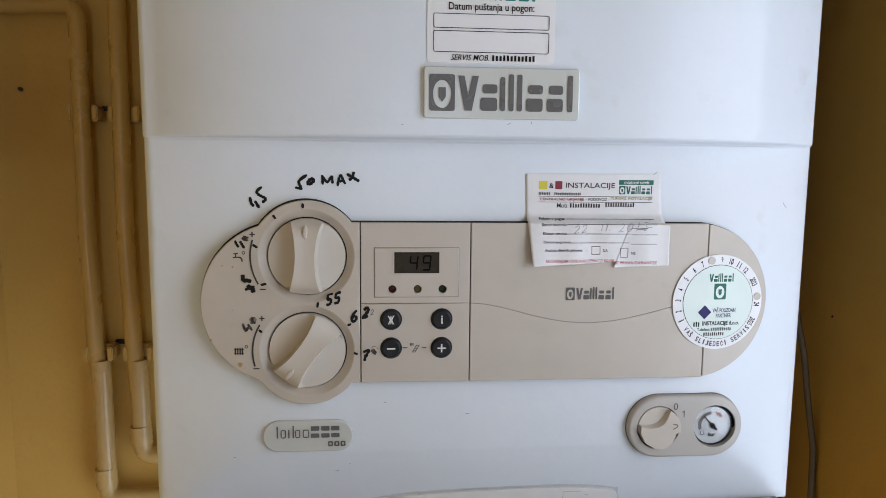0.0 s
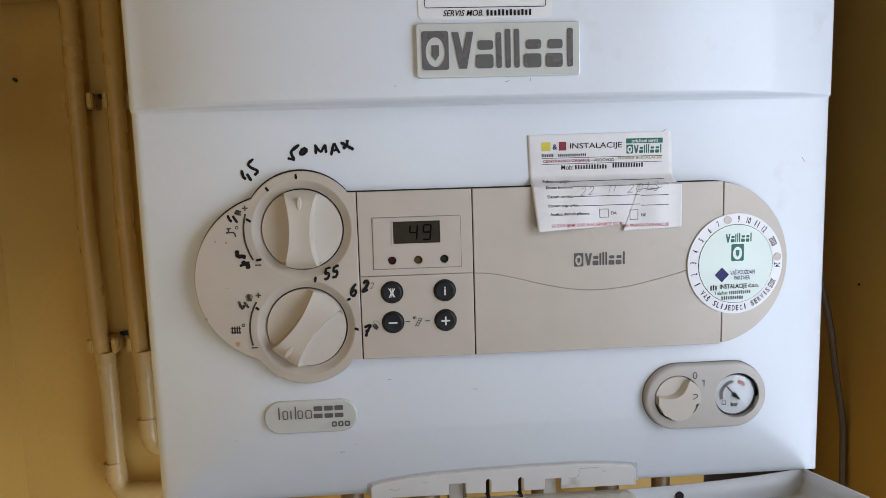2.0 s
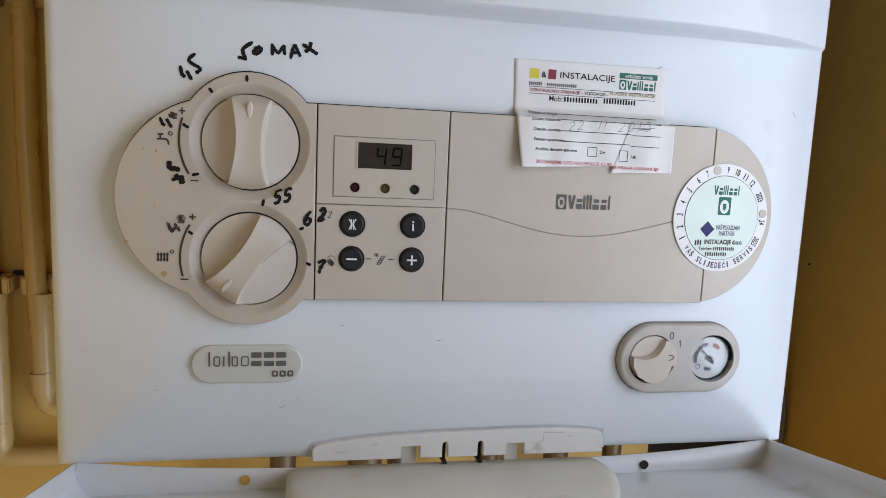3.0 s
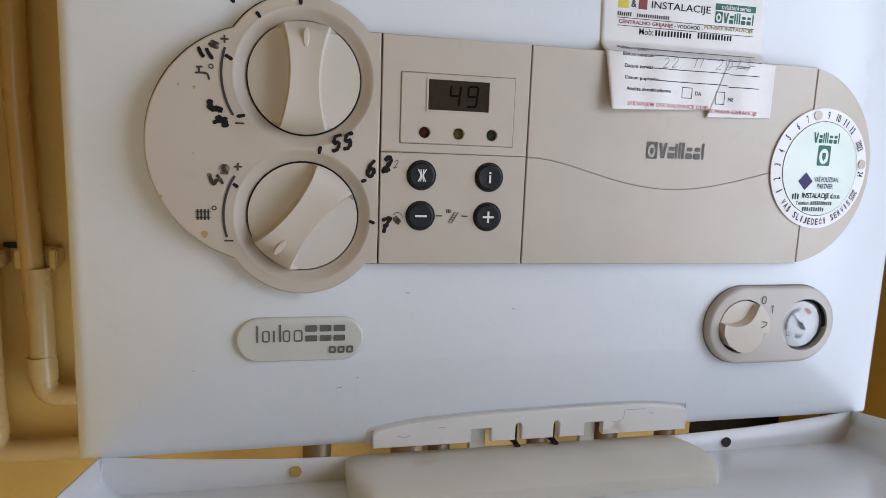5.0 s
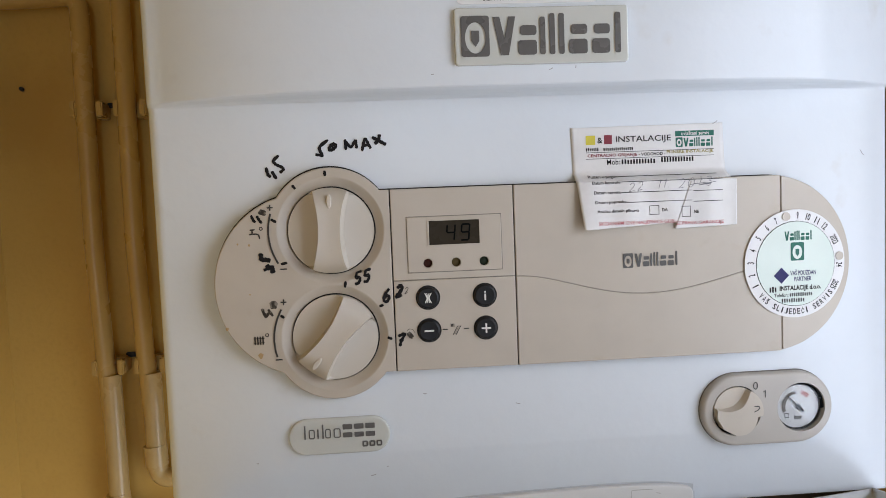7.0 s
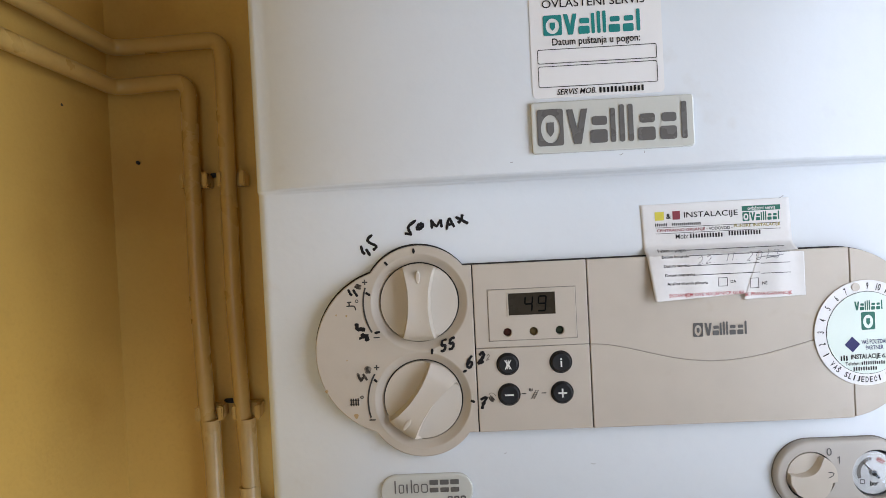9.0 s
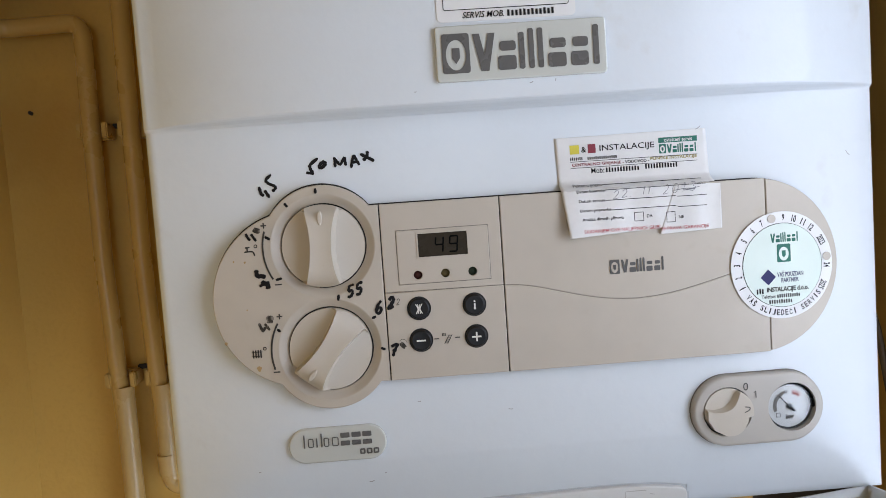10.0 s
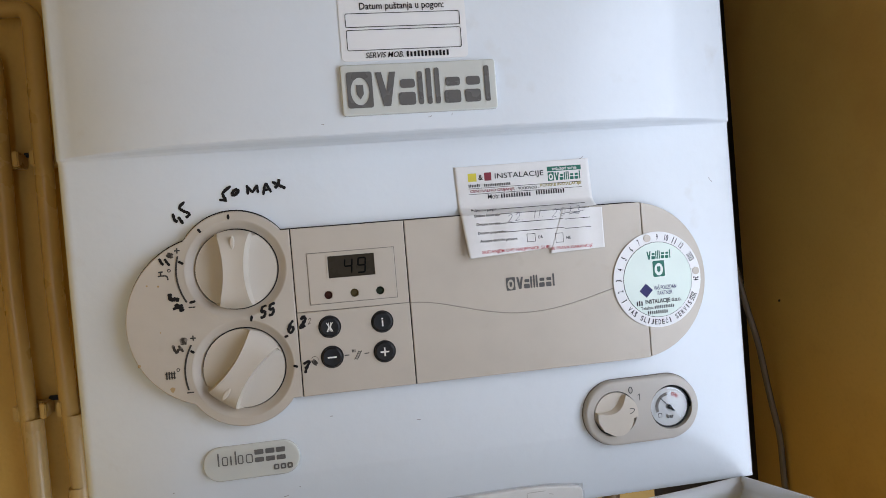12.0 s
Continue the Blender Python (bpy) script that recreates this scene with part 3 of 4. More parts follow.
surround = part("display_surround", slab(bmesh.new(), [(FX0, FZ0), (FX1, FZ0), (FX1, FZ1), (FX0, FZ1)], PY - 0.0006, PY + 0.002, 0.0004), M_PANEL, display_panel)
part("surround_groove", frame_bm(FX0 - 0.0004, FX1 + 0.0004, FZ0 - 0.0004, FZ1 + 0.0004, 0.0006, PY - 0.00008, PY + 0.002), M_SEAM, display_panel)
part("lcd_bezel", frame_bm(-0.0658, -0.0346, 1.4351, 1.4508, 0.0009, PY - 0.0010, PY + 0.001), M_PANEL, display_panel)
part("lcd", slab(bmesh.new(), [(-0.0652, 1.4356), (-0.0352, 1.4356), (-0.0352, 1.4503), (-0.0652, 1.4503)], PY - 0.00075, PY + 0.001, 0.0), M_LCD, display_panel, "dark grey-green liquid crystal display reading 49")
SEG = {"4": "fgbc", "9": "abcdfg"}


def seven(b, ch, x, z, w, h, y):
    t, sl = h * 0.105, 0.10

    def seg(x0, z0, x1, z1):
        d = Vector((x1 - x0, z1 - z0)).normalized()
        q = Vector((-d.y, d.x)) * t / 2
        e = d * t * 0.45
        pts = [(x0, z0), (x0 + e.x + q.x, z0 + e.y + q.y), (x1 - e.x + q.x, z1 - e.y + q.y), (x1, z1), (x1 - e.x - q.x, z1 - e.y - q.y), (x0 + e.x - q.x, z0 + e.y - q.y)]
        flat(b, [(x + px + sl * pz, z + pz) for px, pz in pts], level(y))
    lines = dict(a=(0, h, w, h), b=(w, h / 2, w, h), c=(w, 0, w, h / 2), d=(0, 0, w, 0), e=(0, 0, 0, h / 2), f=(0, h / 2, 0, h), g=(0, h / 2, w, h / 2))
    for k in SEG[ch]:
        seg(*lines[k])


bm = bmesh.new()
seven(bm, "4", -0.0550, 1.4382, 0.0046, 0.0092, PY - 0.00095)
seven(bm, "9", -0.0465, 1.4382, 0.0046, 0.0092, PY - 0.00095)
part("digits", bm, M_SEG, display_panel)
for lx, lm in zip((-0.0662, -0.0497, -0.0333), M_LED):
    cut(surround, [slab(bmesh.new(), disc(lx, 1.4254, 0.0027, 28), -0.01, PY + 0.0019, 0.0)])
    cut(display_panel, [slab(bmesh.new(), disc(lx, 1.4254, 0.0027, 28), -0.01, PY + 0.0021, 0.0)])
    lamp = part("indicator_hole", lathe(bmesh.new(), [(0.0030, PY - 0.00062), (0.0029, PY - 0.00075), (0.0027, PY - 0.0005), (0.0026, PY), (0.0026, PY + 0.0018)], lx, 1.4254, 28), M_PANEL, boiler)
    part("indicator_lens", lathe(bmesh.new(), [(0.0026, PY + 0.0018), (0.0018, PY + 0.0011), (0.0004, PY + 0.0008)], lx, 1.4254, 24, True), lm, lamp, "unlit indicator lens")
BUTTONS = ((-0.0670, 1.4053, "spark"), (-0.0336, 1.4053, "i"), (-0.0670, 1.3860, "-"), (-0.0336, 1.3860, "+"))
for bx, bz, sym in BUTTONS:
    part("button_collar", lathe(bmesh.new(), [(0.0072, PY - 0.0001), (0.0070, PY - 0.0002), (0.0067, PY - 0.0001), (0.0064, PY - 0.00005)], bx, bz, 40), M_GROOVE, boiler)
    bt = part("button", lathe(bmesh.new(), [(0.0065, PY), (0.0064, PY - 0.0008), (0.0060, PY - 0.0016), (0.0053, PY - 0.0020), (0.0030, PY - 0.0017), (0.0004, PY - 0.0016)], bx, bz, 40, True),
              M_BUTTON, boiler, "round charcoal push button with a white symbol")
    bm, y = bmesh.new(), level(PY - 0.0022)
    if sym in "+-":
        rect(bm, bx - 0.0028, bx + 0.0028, bz - 0.0005, bz + 0.0005, y)
        if sym == "+":
            rect(bm, bx - 0.0005, bx + 0.0005, bz + 0.0005, bz + 0.0028, y)
            rect(bm, bx - 0.0005, bx + 0.0005, bz - 0.0028, bz - 0.0005, y)
    elif sym == "i":
        rect(bm, bx - 0.0005, bx + 0.0005, bz - 0.0028, bz + 0.0010, y)
        rect(bm, bx - 0.0005, bx + 0.0005, bz + 0.0016, bz + 0.0026, y)
    else:
        for sx in (-1, 1):
            stroke(bm, [(bx + sx * 0.0020, bz + 0.0030), (bx + sx * 0.0006, bz), (bx + sx * 0.0019, bz - 0.0030)], 0.0006, y, 0)
            stroke(bm, [(bx + sx * 0.0007, bz + 0.0030), (bx + sx * 0.0003, bz - 0.0004), (bx + sx * 0.0008, bz - 0.0030)], 0.0005, y, 0)
    part("button_symbol", bm, M_SYMBOL, bt)

# printed signs on the panel
on_panel = level(PY - 0.0003)
bm = bmesh.new()
rect(bm, -0.0592, -0.0562, 1.3858, 1.3864, on_panel)
rect(bm, -0.0466, -0.0436, 1.3858, 1.3864, on_panel)
for o in (0.0, 0.0018):
    stroke(bm, [(-0.0532 + o, 1.3826), (-0.0500 + o, 1.3882)], 0.0004, on_panel, 0)
for k in range(5):
    t = (k + 0.5) / 5
    stroke(bm, [(-0.0532 + 0.0032 * t, 1.3826 + 0.0056 * t), (-0.0514 + 0.0032 * t, 1.3826 + 0.0056 * t)], 0.0003, on_panel, 0)
for k in range(3):
    rect(bm, -0.0543 + k * 0.0008, -0.0538 + k * 0.0008, 1.3875, 1.3893, on_panel)
part("printed_sign", bm, M_SIGN, boiler)


def arc_line(b, cx, cz, r, a0, a1, w, y):
    p, q = arc(cx, cz, r + w / 2, a0, a1, 20), arc(cx, cz, r - w / 2, a0, a1, 20)
    vp, vq = ([b.verts.new((x, y(x, z), z)) for x, z in s] for s in (p, q))
    for i in range(20):
        b.faces.new((vp[i], vp[i + 1], vq[i + 1], vq[i]))


def cross(b, x, z, h, plus, y):
    rect(b, x - h, x + h, z - 0.0004, z + 0.0004, y)
    if plus:
        rect(b, x - 0.0004, x + 0.0004, z + 0.0004, z + h, y)
        rect(b, x - 0.0004, x + 0.0004, z - h, z - 0.0004, y)


def on_ring(x, z):
    """The front of the knob rings, or of the panel beyond them."""
    r = min(math.hypot(x - kx, z - kz) for kx, kz, _, _ in KNOBS)
    return (float(np.interp(r, [q[0] for q in RING[::-1]], [q[1] for q in RING[::-1]])) if r < 0.0306 else PY) - 0.0004


bm = bmesh.new()
arc_line(bm, *KNOB_AT[0], 0.0355, 162, 210, 0.0011, on_ring)
part("printed_scale", bm, M_SIGN, knob_panel)
for px, pz, h, plus in ((-0.1552, 1.4612, 0.0017, True), (-0.1493, 1.4257, 0.0020, False), (-0.1503, 1.4066, 0.0017, True), (-0.1545, 1.3733, 0.0020, False)):
    bm = bmesh.new()
    cross(bm, px, pz, h, plus, on_ring)
    part("plus_sign" if plus else "minus_sign", bm, M_SIGN, knob_panel)
bm = bmesh.new()
for p in ([(-0.1672, 1.4488), (-0.1643, 1.4490)], [(-0.1658, 1.4489), (-0.1659, 1.4466)], [(-0.1677, 1.4463), (-0.1647, 1.4465), (-0.1625, 1.4460), (-0.1618, 1.4436)]):
    stroke(bm, p, 0.0009, on_panel, 0)
part("tap_sign", bm, M_SIGN, knob_panel)
for px, pz in ((-0.1609, 1.4494), (-0.1606, 1.3880)):
    bm = bmesh.new()
    outline_rect(bm, px - 0.0011, px + 0.0011, pz - 0.0011, pz + 0.0011, 0.00109, 0.0005, on_panel)
    part("degree_sign", bm, M_SIGN, knob_panel)
bm = bmesh.new()
arc_line(bm, *KNOB_AT[1], 0.0350, 149, 196, 0.0011, on_ring)
part("printed_scale", bm, M_SIGN, knob_panel)
bm = bmesh.new()
for k in range(4):
    rect(bm, -0.1680 + k * 0.0015, -0.1672 + k * 0.0015, 1.3826, 1.3874, on_panel)
rect(bm, -0.1685, -0.1622, 1.3860, 1.3864, on_panel)
rect(bm, -0.1685, -0.1622, 1.3835, 1.3839, on_panel)
part("radiator_sign", bm, M_SIGN, knob_panel)

# handwriting
GLYPH = {
    "4": [[(0.45, 1.0), (0.0, 0.45), (0.75, 0.5)], [(0.75, 0.95), (0.62, 0.4), (0.55, 0.0)]],
    "5": [[(0.85, 1.0), (0.25, 0.95), (0.2, 0.55), (0.6, 0.55), (0.7, 0.25), (0.45, 0.02), (0.05, 0.1)]],
    "0": [[(0.5, 1.0), (0.15, 0.75), (0.15, 0.25), (0.5, 0.02), (0.85, 0.3), (0.8, 0.8), (0.5, 1.0)]],
    "3": [[(0.1, 0.95), (0.7, 0.9), (0.4, 0.55), (0.8, 0.35), (0.5, 0.0), (0.05, 0.1)]],
    "6": [[(0.7, 1.0), (0.25, 0.6), (0.2, 0.2), (0.55, 0.0), (0.8, 0.3), (0.5, 0.5), (0.2, 0.3)]],
    "2": [[(0.1, 0.8), (0.5, 1.0), (0.75, 0.7), (0.4, 0.3), (0.1, 0.05), (0.85, 0.1)]],
    "7": [[(0.0, 0.9), (0.8, 0.95), (0.45, 0.45), (0.35, 0.0)], [(0.2, 0.5), (0.75, 0.5)]],
    "1": [[(0.35, 0.75), (0.55, 1.0), (0.35, 0.0)]],
    "M": [[(0.0, 0.0), (0.15, 0.9), (0.45, 0.35), (0.8, 0.95), (0.95, 0.05)]],
    "A": [[(0.0, 0.0), (0.45, 1.0), (0.9, 0.0)], [(0.2, 0.4), (0.75, 0.4)]],
    "X": [[(0.0, 1.0), (0.9, 0.0)], [(0.95, 1.0), (0.05, 0.0)]],
    ".": [[(0.2, 0.0), (0.3, 0.05)]],
}


def hand(b, text, x, z, w, h, pen, y, slope=0.0, lean=0.0, gap=0.25):
    """Pen writing from (x, z): each sign w wide and h high, rising by slope degrees."""
    c, s = math.cos(radians(slope)), math.sin(radians(slope))
    u = 0.0
    for ch in text:
        if ch == " ":
            u += w * 0.6
            continue
        k = 0.35 if ch == "." else 1.0
        for line in GLYPH[ch]:
            pts = []
            for a, q in line:
                px, pz = u + a * w * k + lean * q * h, q * h
                pts.append((x + px * c - pz * s, z + px * s + pz * c))
            stroke(b, pts, pen, y)
        u += w * (k + gap)
    return b


def hand_lines(ch, x, z, k=1.0):
    return [[(x + (0.0042 * a + 0.0008 * q) * k, z + (0.0062 * q + 0.0010 * a) * k) for a, q in line] for line in GLYPH[ch]]


def written(text, lines, pen, y, owner, material=M_MARKER):
    """One figure or letter in marker pen, stroke by stroke."""
    b = bmesh.new()
    for line in lines:
        stroke(b, line, pen, y, 0.16)
    part("handwriting", b, material, owner, ("black" if material == M_MARKER else "rubbed") + " marker handwriting " + text)


written("4", ([(-0.1575, 1.4847), (-0.1565, 1.4804), (-0.1548, 1.4792)], [(-0.1543, 1.4824), (-0.1517, 1.4777)]), 0.0019, on_cover, boiler)
written("5", ([(-0.1497, 1.4914), (-0.1530, 1.4884), (-0.1516, 1.4862), (-0.1482, 1.4844), (-0.1476, 1.4831), (-0.1498, 1.4813)],), 0.0018, on_cover, boiler)
written("5", ([(-0.1210, 1.4993), (-0.1257, 1.4958), (-0.1260, 1.4933), (-0.1246, 1.4907)], [(-0.1240, 1.4902), (-0.1287, 1.4911)]), 0.0019, on_cover, boiler)
written("0", ([(-0.1172, 1.4974), (-0.1197, 1.4957), (-0.1205, 1.4937), (-0.1187, 1.4937), (-0.1168, 1.4957), (-0.1180, 1.4969)],), 0.0021, on_cover, boiler)
written("M", ([(-0.1112, 1.4993), (-0.1110, 1.4931)], [(-0.1107, 1.4981), (-0.1081, 1.4947), (-0.1052, 1.4990)], [(-0.1051, 1.4990), (-0.1047, 1.4937)]), 0.0017, on_cover, boiler)
written("A", ([(-0.1016, 1.4920), (-0.1007, 1.4967), (-0.0993, 1.4998)], [(-0.0995, 1.4998), (-0.0981, 1.4966), (-0.0965, 1.4935)], [(-0.1008, 1.4952), (-0.0978, 1.4957)]), 0.0017, on_cover, boiler)
written("X", ([(-0.0956, 1.5001), (-0.0916, 1.4978), (-0.0875, 1.4954)], [(-0.0911, 1.5016), (-0.0920, 1.4981), (-0.0943, 1.4961)]), 0.0020, on_cover, boiler)
written("3", ([(-0.1617, 1.4354), (-0.1613, 1.4318), (-0.1587, 1.4315), (-0.1564, 1.4308)],), 0.0026, on_panel, knob_panel)
written("5", ([(-0.1588, 1.4286), (-0.1570, 1.4258)], [(-0.1560, 1.4282), (-0.1557, 1.4259), (-0.1552, 1.4236)], [(-0.1596, 1.4268), (-0.1588, 1.4252)]), 0.0030, on_panel, knob_panel)
written("5", hand_lines("5", -0.1094, 1.4148, 1.08), 0.0017, on_ring, knob_panel)
written("5", hand_lines("5", -0.1043, 1.4158, 1.12), 0.0017, on_ring, knob_panel)
written("6", hand_lines("6", -0.0938, 1.4034, 1.2), 0.0017, on_ring, knob_panel)
written("2", hand_lines("2", -0.0858, 1.4062, 1.05), 0.0021, on_panel, boiler)
written("7", hand_lines("7", -0.0862, 1.3770, 1.15), 0.0018, on_panel, boiler)
written("0", ([(-0.0793, 1.3828), (-0.0772, 1.3846)],), 0.0042, on_panel, boiler, M_FADED)
written("0", ([(-0.0800, 1.3862), (-0.0785, 1.3874), (-0.0765, 1.3868), (-0.0755, 1.3850)],), 0.0003, on_panel, boiler, M_FADED)
written("4", ([(-0.1660, 1.4573), (-0.1649, 1.4545), (-0.1636, 1.4531)], [(-0.1629, 1.4569), (-0.1617, 1.4547), (-0.1602, 1.4524)]), 0.0016, on_panel, knob_panel)
written("0", ([(-0.1590, 1.4601), (-0.1601, 1.4571)],), 0.0042, on_panel, knob_panel, M_FADED)
written("4", ([(-0.1627, 1.4035), (-0.1614, 1.3998), (-0.1602, 1.3981)], [(-0.1593, 1.4029), (-0.1567, 1.3988)], [(-0.1605, 1.3985), (-0.1590, 1.4010)]), 0.0017, on_panel, knob_panel, M_FADED)
written("0", ([(-0.1559, 1.4076), (-0.1562, 1.4030)],), 0.0042, on_panel, knob_panel, M_FADED)
written("2", hand_lines("2", -0.0806, 1.4080, 0.6), 0.0003, on_panel, boiler, M_FADED)
for p in ([(-0.1232, 1.4812), (-0.1231, 1.4780)], [(-0.1420, 1.4736), (-0.1402, 1.4712)], [(-0.1550, 1.4546), (-0.1520, 1.4527)], [(-0.1506, 1.4286), (-0.1469, 1.4293)],
          [(-0.1142, 1.4172), (-0.1148, 1.4134)], [(-0.0955, 1.4015), (-0.0930, 1.4024)], [(-0.0915, 1.3832), (-0.0888, 1.3820)], [(-0.1524, 1.3991), (-0.1503, 1.3974)]):
    part("marker_tick", stroke(bmesh.new(), p, 0.0016, on_ring), M_MARKER, knob_panel)
for sx, sz, r in ((-0.1648, 1.3760, 0.0014), (-0.1680, 1.4402, 0.0006), (-0.1745, 1.4410, 0.0005), (-0.1690, 1.4118, 0.0004), (-0.1830, 1.3925, 0.0009)):
    part("stain", flat(bmesh.new(), [(sx + r * math.cos(t) * (1 + 0.3 * math.sin(3 * t)), sz + 1.2 * r * math.sin(t)) for t in np.linspace(0, 6.28, 12)[:-1]], on_panel),
         mat("brown_stain", (0.42, 0.28, 0.13), 0.5), boiler)

# small maker's mark on the door
bm = bmesh.new()
oval_mark(bm, 0.0496, 0.0557, 1.4173, 1.4260, on_panel)
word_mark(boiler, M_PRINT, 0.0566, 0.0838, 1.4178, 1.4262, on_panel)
part("maker_mark", bm, M_PRINT, boiler, "grey maker's mark of plain blocks")

# ---------- badges ----------
bd = part("badge", slab(bmesh.new(), round_rect(-0.0472, 0.0495, 1.5343, 1.5652, 0.002), -0.0162, -0.0135, 0.0008), M_BADGE, boiler, "silver-grey maker's badge")
on_badge = level(-0.0166)
bm = bmesh.new()
oval_mark(bm, -0.0437, -0.0281, 1.5386, 1.5606, on_badge)
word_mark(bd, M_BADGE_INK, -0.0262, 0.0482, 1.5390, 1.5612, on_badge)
part("maker_mark", bm, M_BADGE_INK, bd)
tb = part("badge", slab(bmesh.new(), round_rect(-0.1525, -0.0926, 1.3140, 1.3357, 0.0107, 10), 0.0058, 0.0085, 0.0012), M_BADGE, boiler, "silver-grey rounded model badge")
on_tec = level(0.0054)
for a, w, h in ((0.0, 0.0009, 0.0082), (0.0026, 0.0036, 0.0058), (0.0076, 0.0009, 0.0058), (0.0105, 0.0009, 0.0085), (0.0122, 0.0034, 0.0058), (0.0172, 0.0042, 0.0058)):
    bm = bmesh.new()
    if w > 0.001:
        outline_rect(bm, -0.1432 + a, -0.1432 + a + w, 1.3240, 1.3240 + h, 0.0012, 0.0007, on_tec)
    else:
        rect(bm, -0.1432 + a, -0.1432 + a + w, 1.3240, 1.3240 + h, on_tec)
    part("mark_block", bm, M_BADGE_INK, tb)
for x0 in (-0.1206, -0.1138, -0.1072):
    for lo, hi in ((0.0, 0.0030), (0.0048, 0.0080)):
        part("mark_block", flat(bmesh.new(), round_rect(x0, x0 + 0.0056, 1.3240 + lo, 1.3240 + hi, 0.0005, 2), on_tec), M_BADGE_INK, tb)
for k in range(3):
    part("mark_block", outline_rect(bmesh.new(), -0.1094 + k * 0.0042, -0.1060 + k * 0.0042, 1.3178, 1.3214, 0.0009, 0.0010, on_tec), M_BADGE_INK, tb)

# ---------- switch and pressure gauge ----------
SZ, SR = 1.3266, 0.0222
sw = arc(0.0972 + SR, SZ, SR, 90, 270, 28) + arc(0.1797 - SR, SZ, SR, -90, 90, 28)
plate = part("switch_plate", slab(bmesh.new(), sw, 0.0032, 0.0125, 0.0022), M_SWITCH, boiler, "grey-beige oval switch plate")
part("plate_joint", slab(bmesh.new(), inset_poly(sw, -0.0006), 0.0078, 0.0122, 0.0), M_SEAM, boiler)
cut(plate, [slab(bmesh.new(), disc(0.1188, SZ, 0.0154, 48), -0.01, 0.0060, 0.0), slab(bmesh.new(), disc(0.1594, SZ, 0.0152, 48), -0.01, 0.0118, 0.0)])
part("knob_gap", lathe(bmesh.new(), [(0.0060, 0.0056), (0.0154, 0.0056)], 0.1188, SZ), M_GROOVE, plate)
sk_at, SKR = (0.1188, SZ), 0.0146


def dial_knob():
    """A rotary switch: a raised grip with one side cut away in a curve, the other stepped in."""
    round_edge = [(math.cos(radians(a)), math.sin(radians(a))) for a in range(62, -13, -6)]
    inner = [((0.80 + 0.17 * min(1.0, (-17 - a) / 55)) * math.cos(radians(a)), (0.80 + 0.17 * min(1.0, (-17 - a) / 55)) * math.sin(radians(a))) for a in range(-17, -112, -8)]
    scoop = [(-0.93, 0.13), (-0.52, 0.045), (-0.35, 0.055), (-0.18, 0.08), (-0.04, 0.13), (0.11, 0.22), (0.23, 0.35), (0.34, 0.56), (0.42, 0.79)]
    top = round_edge + inner + [(-0.68, -0.69), (-0.93, -0.25)] + scoop
    foot = round_edge + inner + [(-0.71, -0.69), (-0.96, -0.25)] + [(-0.97, 0.20), (-0.72, 0.17), (-0.50, 0.19), (-0.33, 0.23), (-0.20, 0.29), (-0.06, 0.39), (0.06, 0.52), (0.18, 0.70), (0.30, 0.88)]
    b = bmesh.new()
    vt = [b.verts.new((sk_at[0] + u * SKR, -0.0004 + 0.0006 * max(0.0, -u), sk_at[1] + v * SKR)) for u, v in top]
    vf = [b.verts.new((sk_at[0] + u * SKR, 0.0054, sk_at[1] + v * SKR)) for u, v in foot]
    b.faces.new(vt)
    for i in range(len(vt)):
        j = (i + 1) % len(vt)
        b.faces.new((vt[i], vt[j], vf[j], vf[i]))
    return b


sk = part("switch_knob", dial_knob(), M_KNOB, boiler, "grey-beige rotary switch knob with a hollowed side")
part("knob_floor", slab(bmesh.new(), arc(*sk_at, SKR, 15, 192, 30), 0.0034, 0.0053, 0.0003), M_KNOB, sk)
bm = bmesh.new()
stroke(bm, [(0.1274, 1.3302), (0.1306, 1.3296), (0.1300, 1.3279), (0.1273, 1.3266)], 0.0006, level(-0.0007), 0)
part("pointer_mark", bm, M_PRINT, sk)
on_plate = level(0.0029)
part("printed_figure", letters(bmesh.new(), "0", 0.1288, 0.1320, 1.3392, 1.3440, on_plate), M_PRINT, plate)
part("printed_figure", stroke(stroke(bmesh.new(), [(0.1352, 1.3374), (0.1366, 1.3384)], 0.0005, on_plate, 0), [(0.1366, 1.3386), (0.1366, 1.3338)], 0.0006, on_plate, 0), M_PRINT, plate)
GX, GZ = 0.1594, 1.3260
gauge = part("pressure_gauge", lathe(bmesh.new(), [(0.01515, 0.0045), (0.0151, 0.0074), (0.0145, 0.0068), (0.0142, 0.0062), (0.0137, 0.0062), (0.0134, 0.0072)], GX, GZ), M_RIM, boiler, "round water pressure gauge with black rim")
part("gauge_face", slab(bmesh.new(), disc(GX, GZ, 0.0148, 48), 0.0072, 0.0077, 0.0), M_DIAL, gauge)
on_dial = level(0.0069)
bm = bmesh.new()
arc_line(bm, GX, GZ, 0.0090, 95, 200, 0.0022, on_dial)
part("dial_scale", bm, M_SEAM, gauge)
bm = bmesh.new()
arc_line(bm, GX, GZ, 0.0090, 42, 76, 0.0026, on_dial)
part("dial_scale", bm, mat("dial_red", (0.42, 0.14, 0.11), 0.5), gauge)
bm = bmesh.new()
y = level(0.0063)
stroke(bm, [(GX - 0.0064, GZ + 0.0068), (GX, GZ)], 0.0006, y, 0)
stroke(bm, [(GX, GZ), (GX + 0.0034, GZ - 0.0034)], 0.0018, y, 0)
flat(bm, disc(GX, GZ, 0.0018, 16), level(0.0061))
part("needle", bm, M_INK, gauge)
bm = bmesh.new()
letters(bm, "bar", GX - 0.0022, GX + 0.0030, GZ - 0.0082, GZ - 0.0052, on_dial, 0.01)
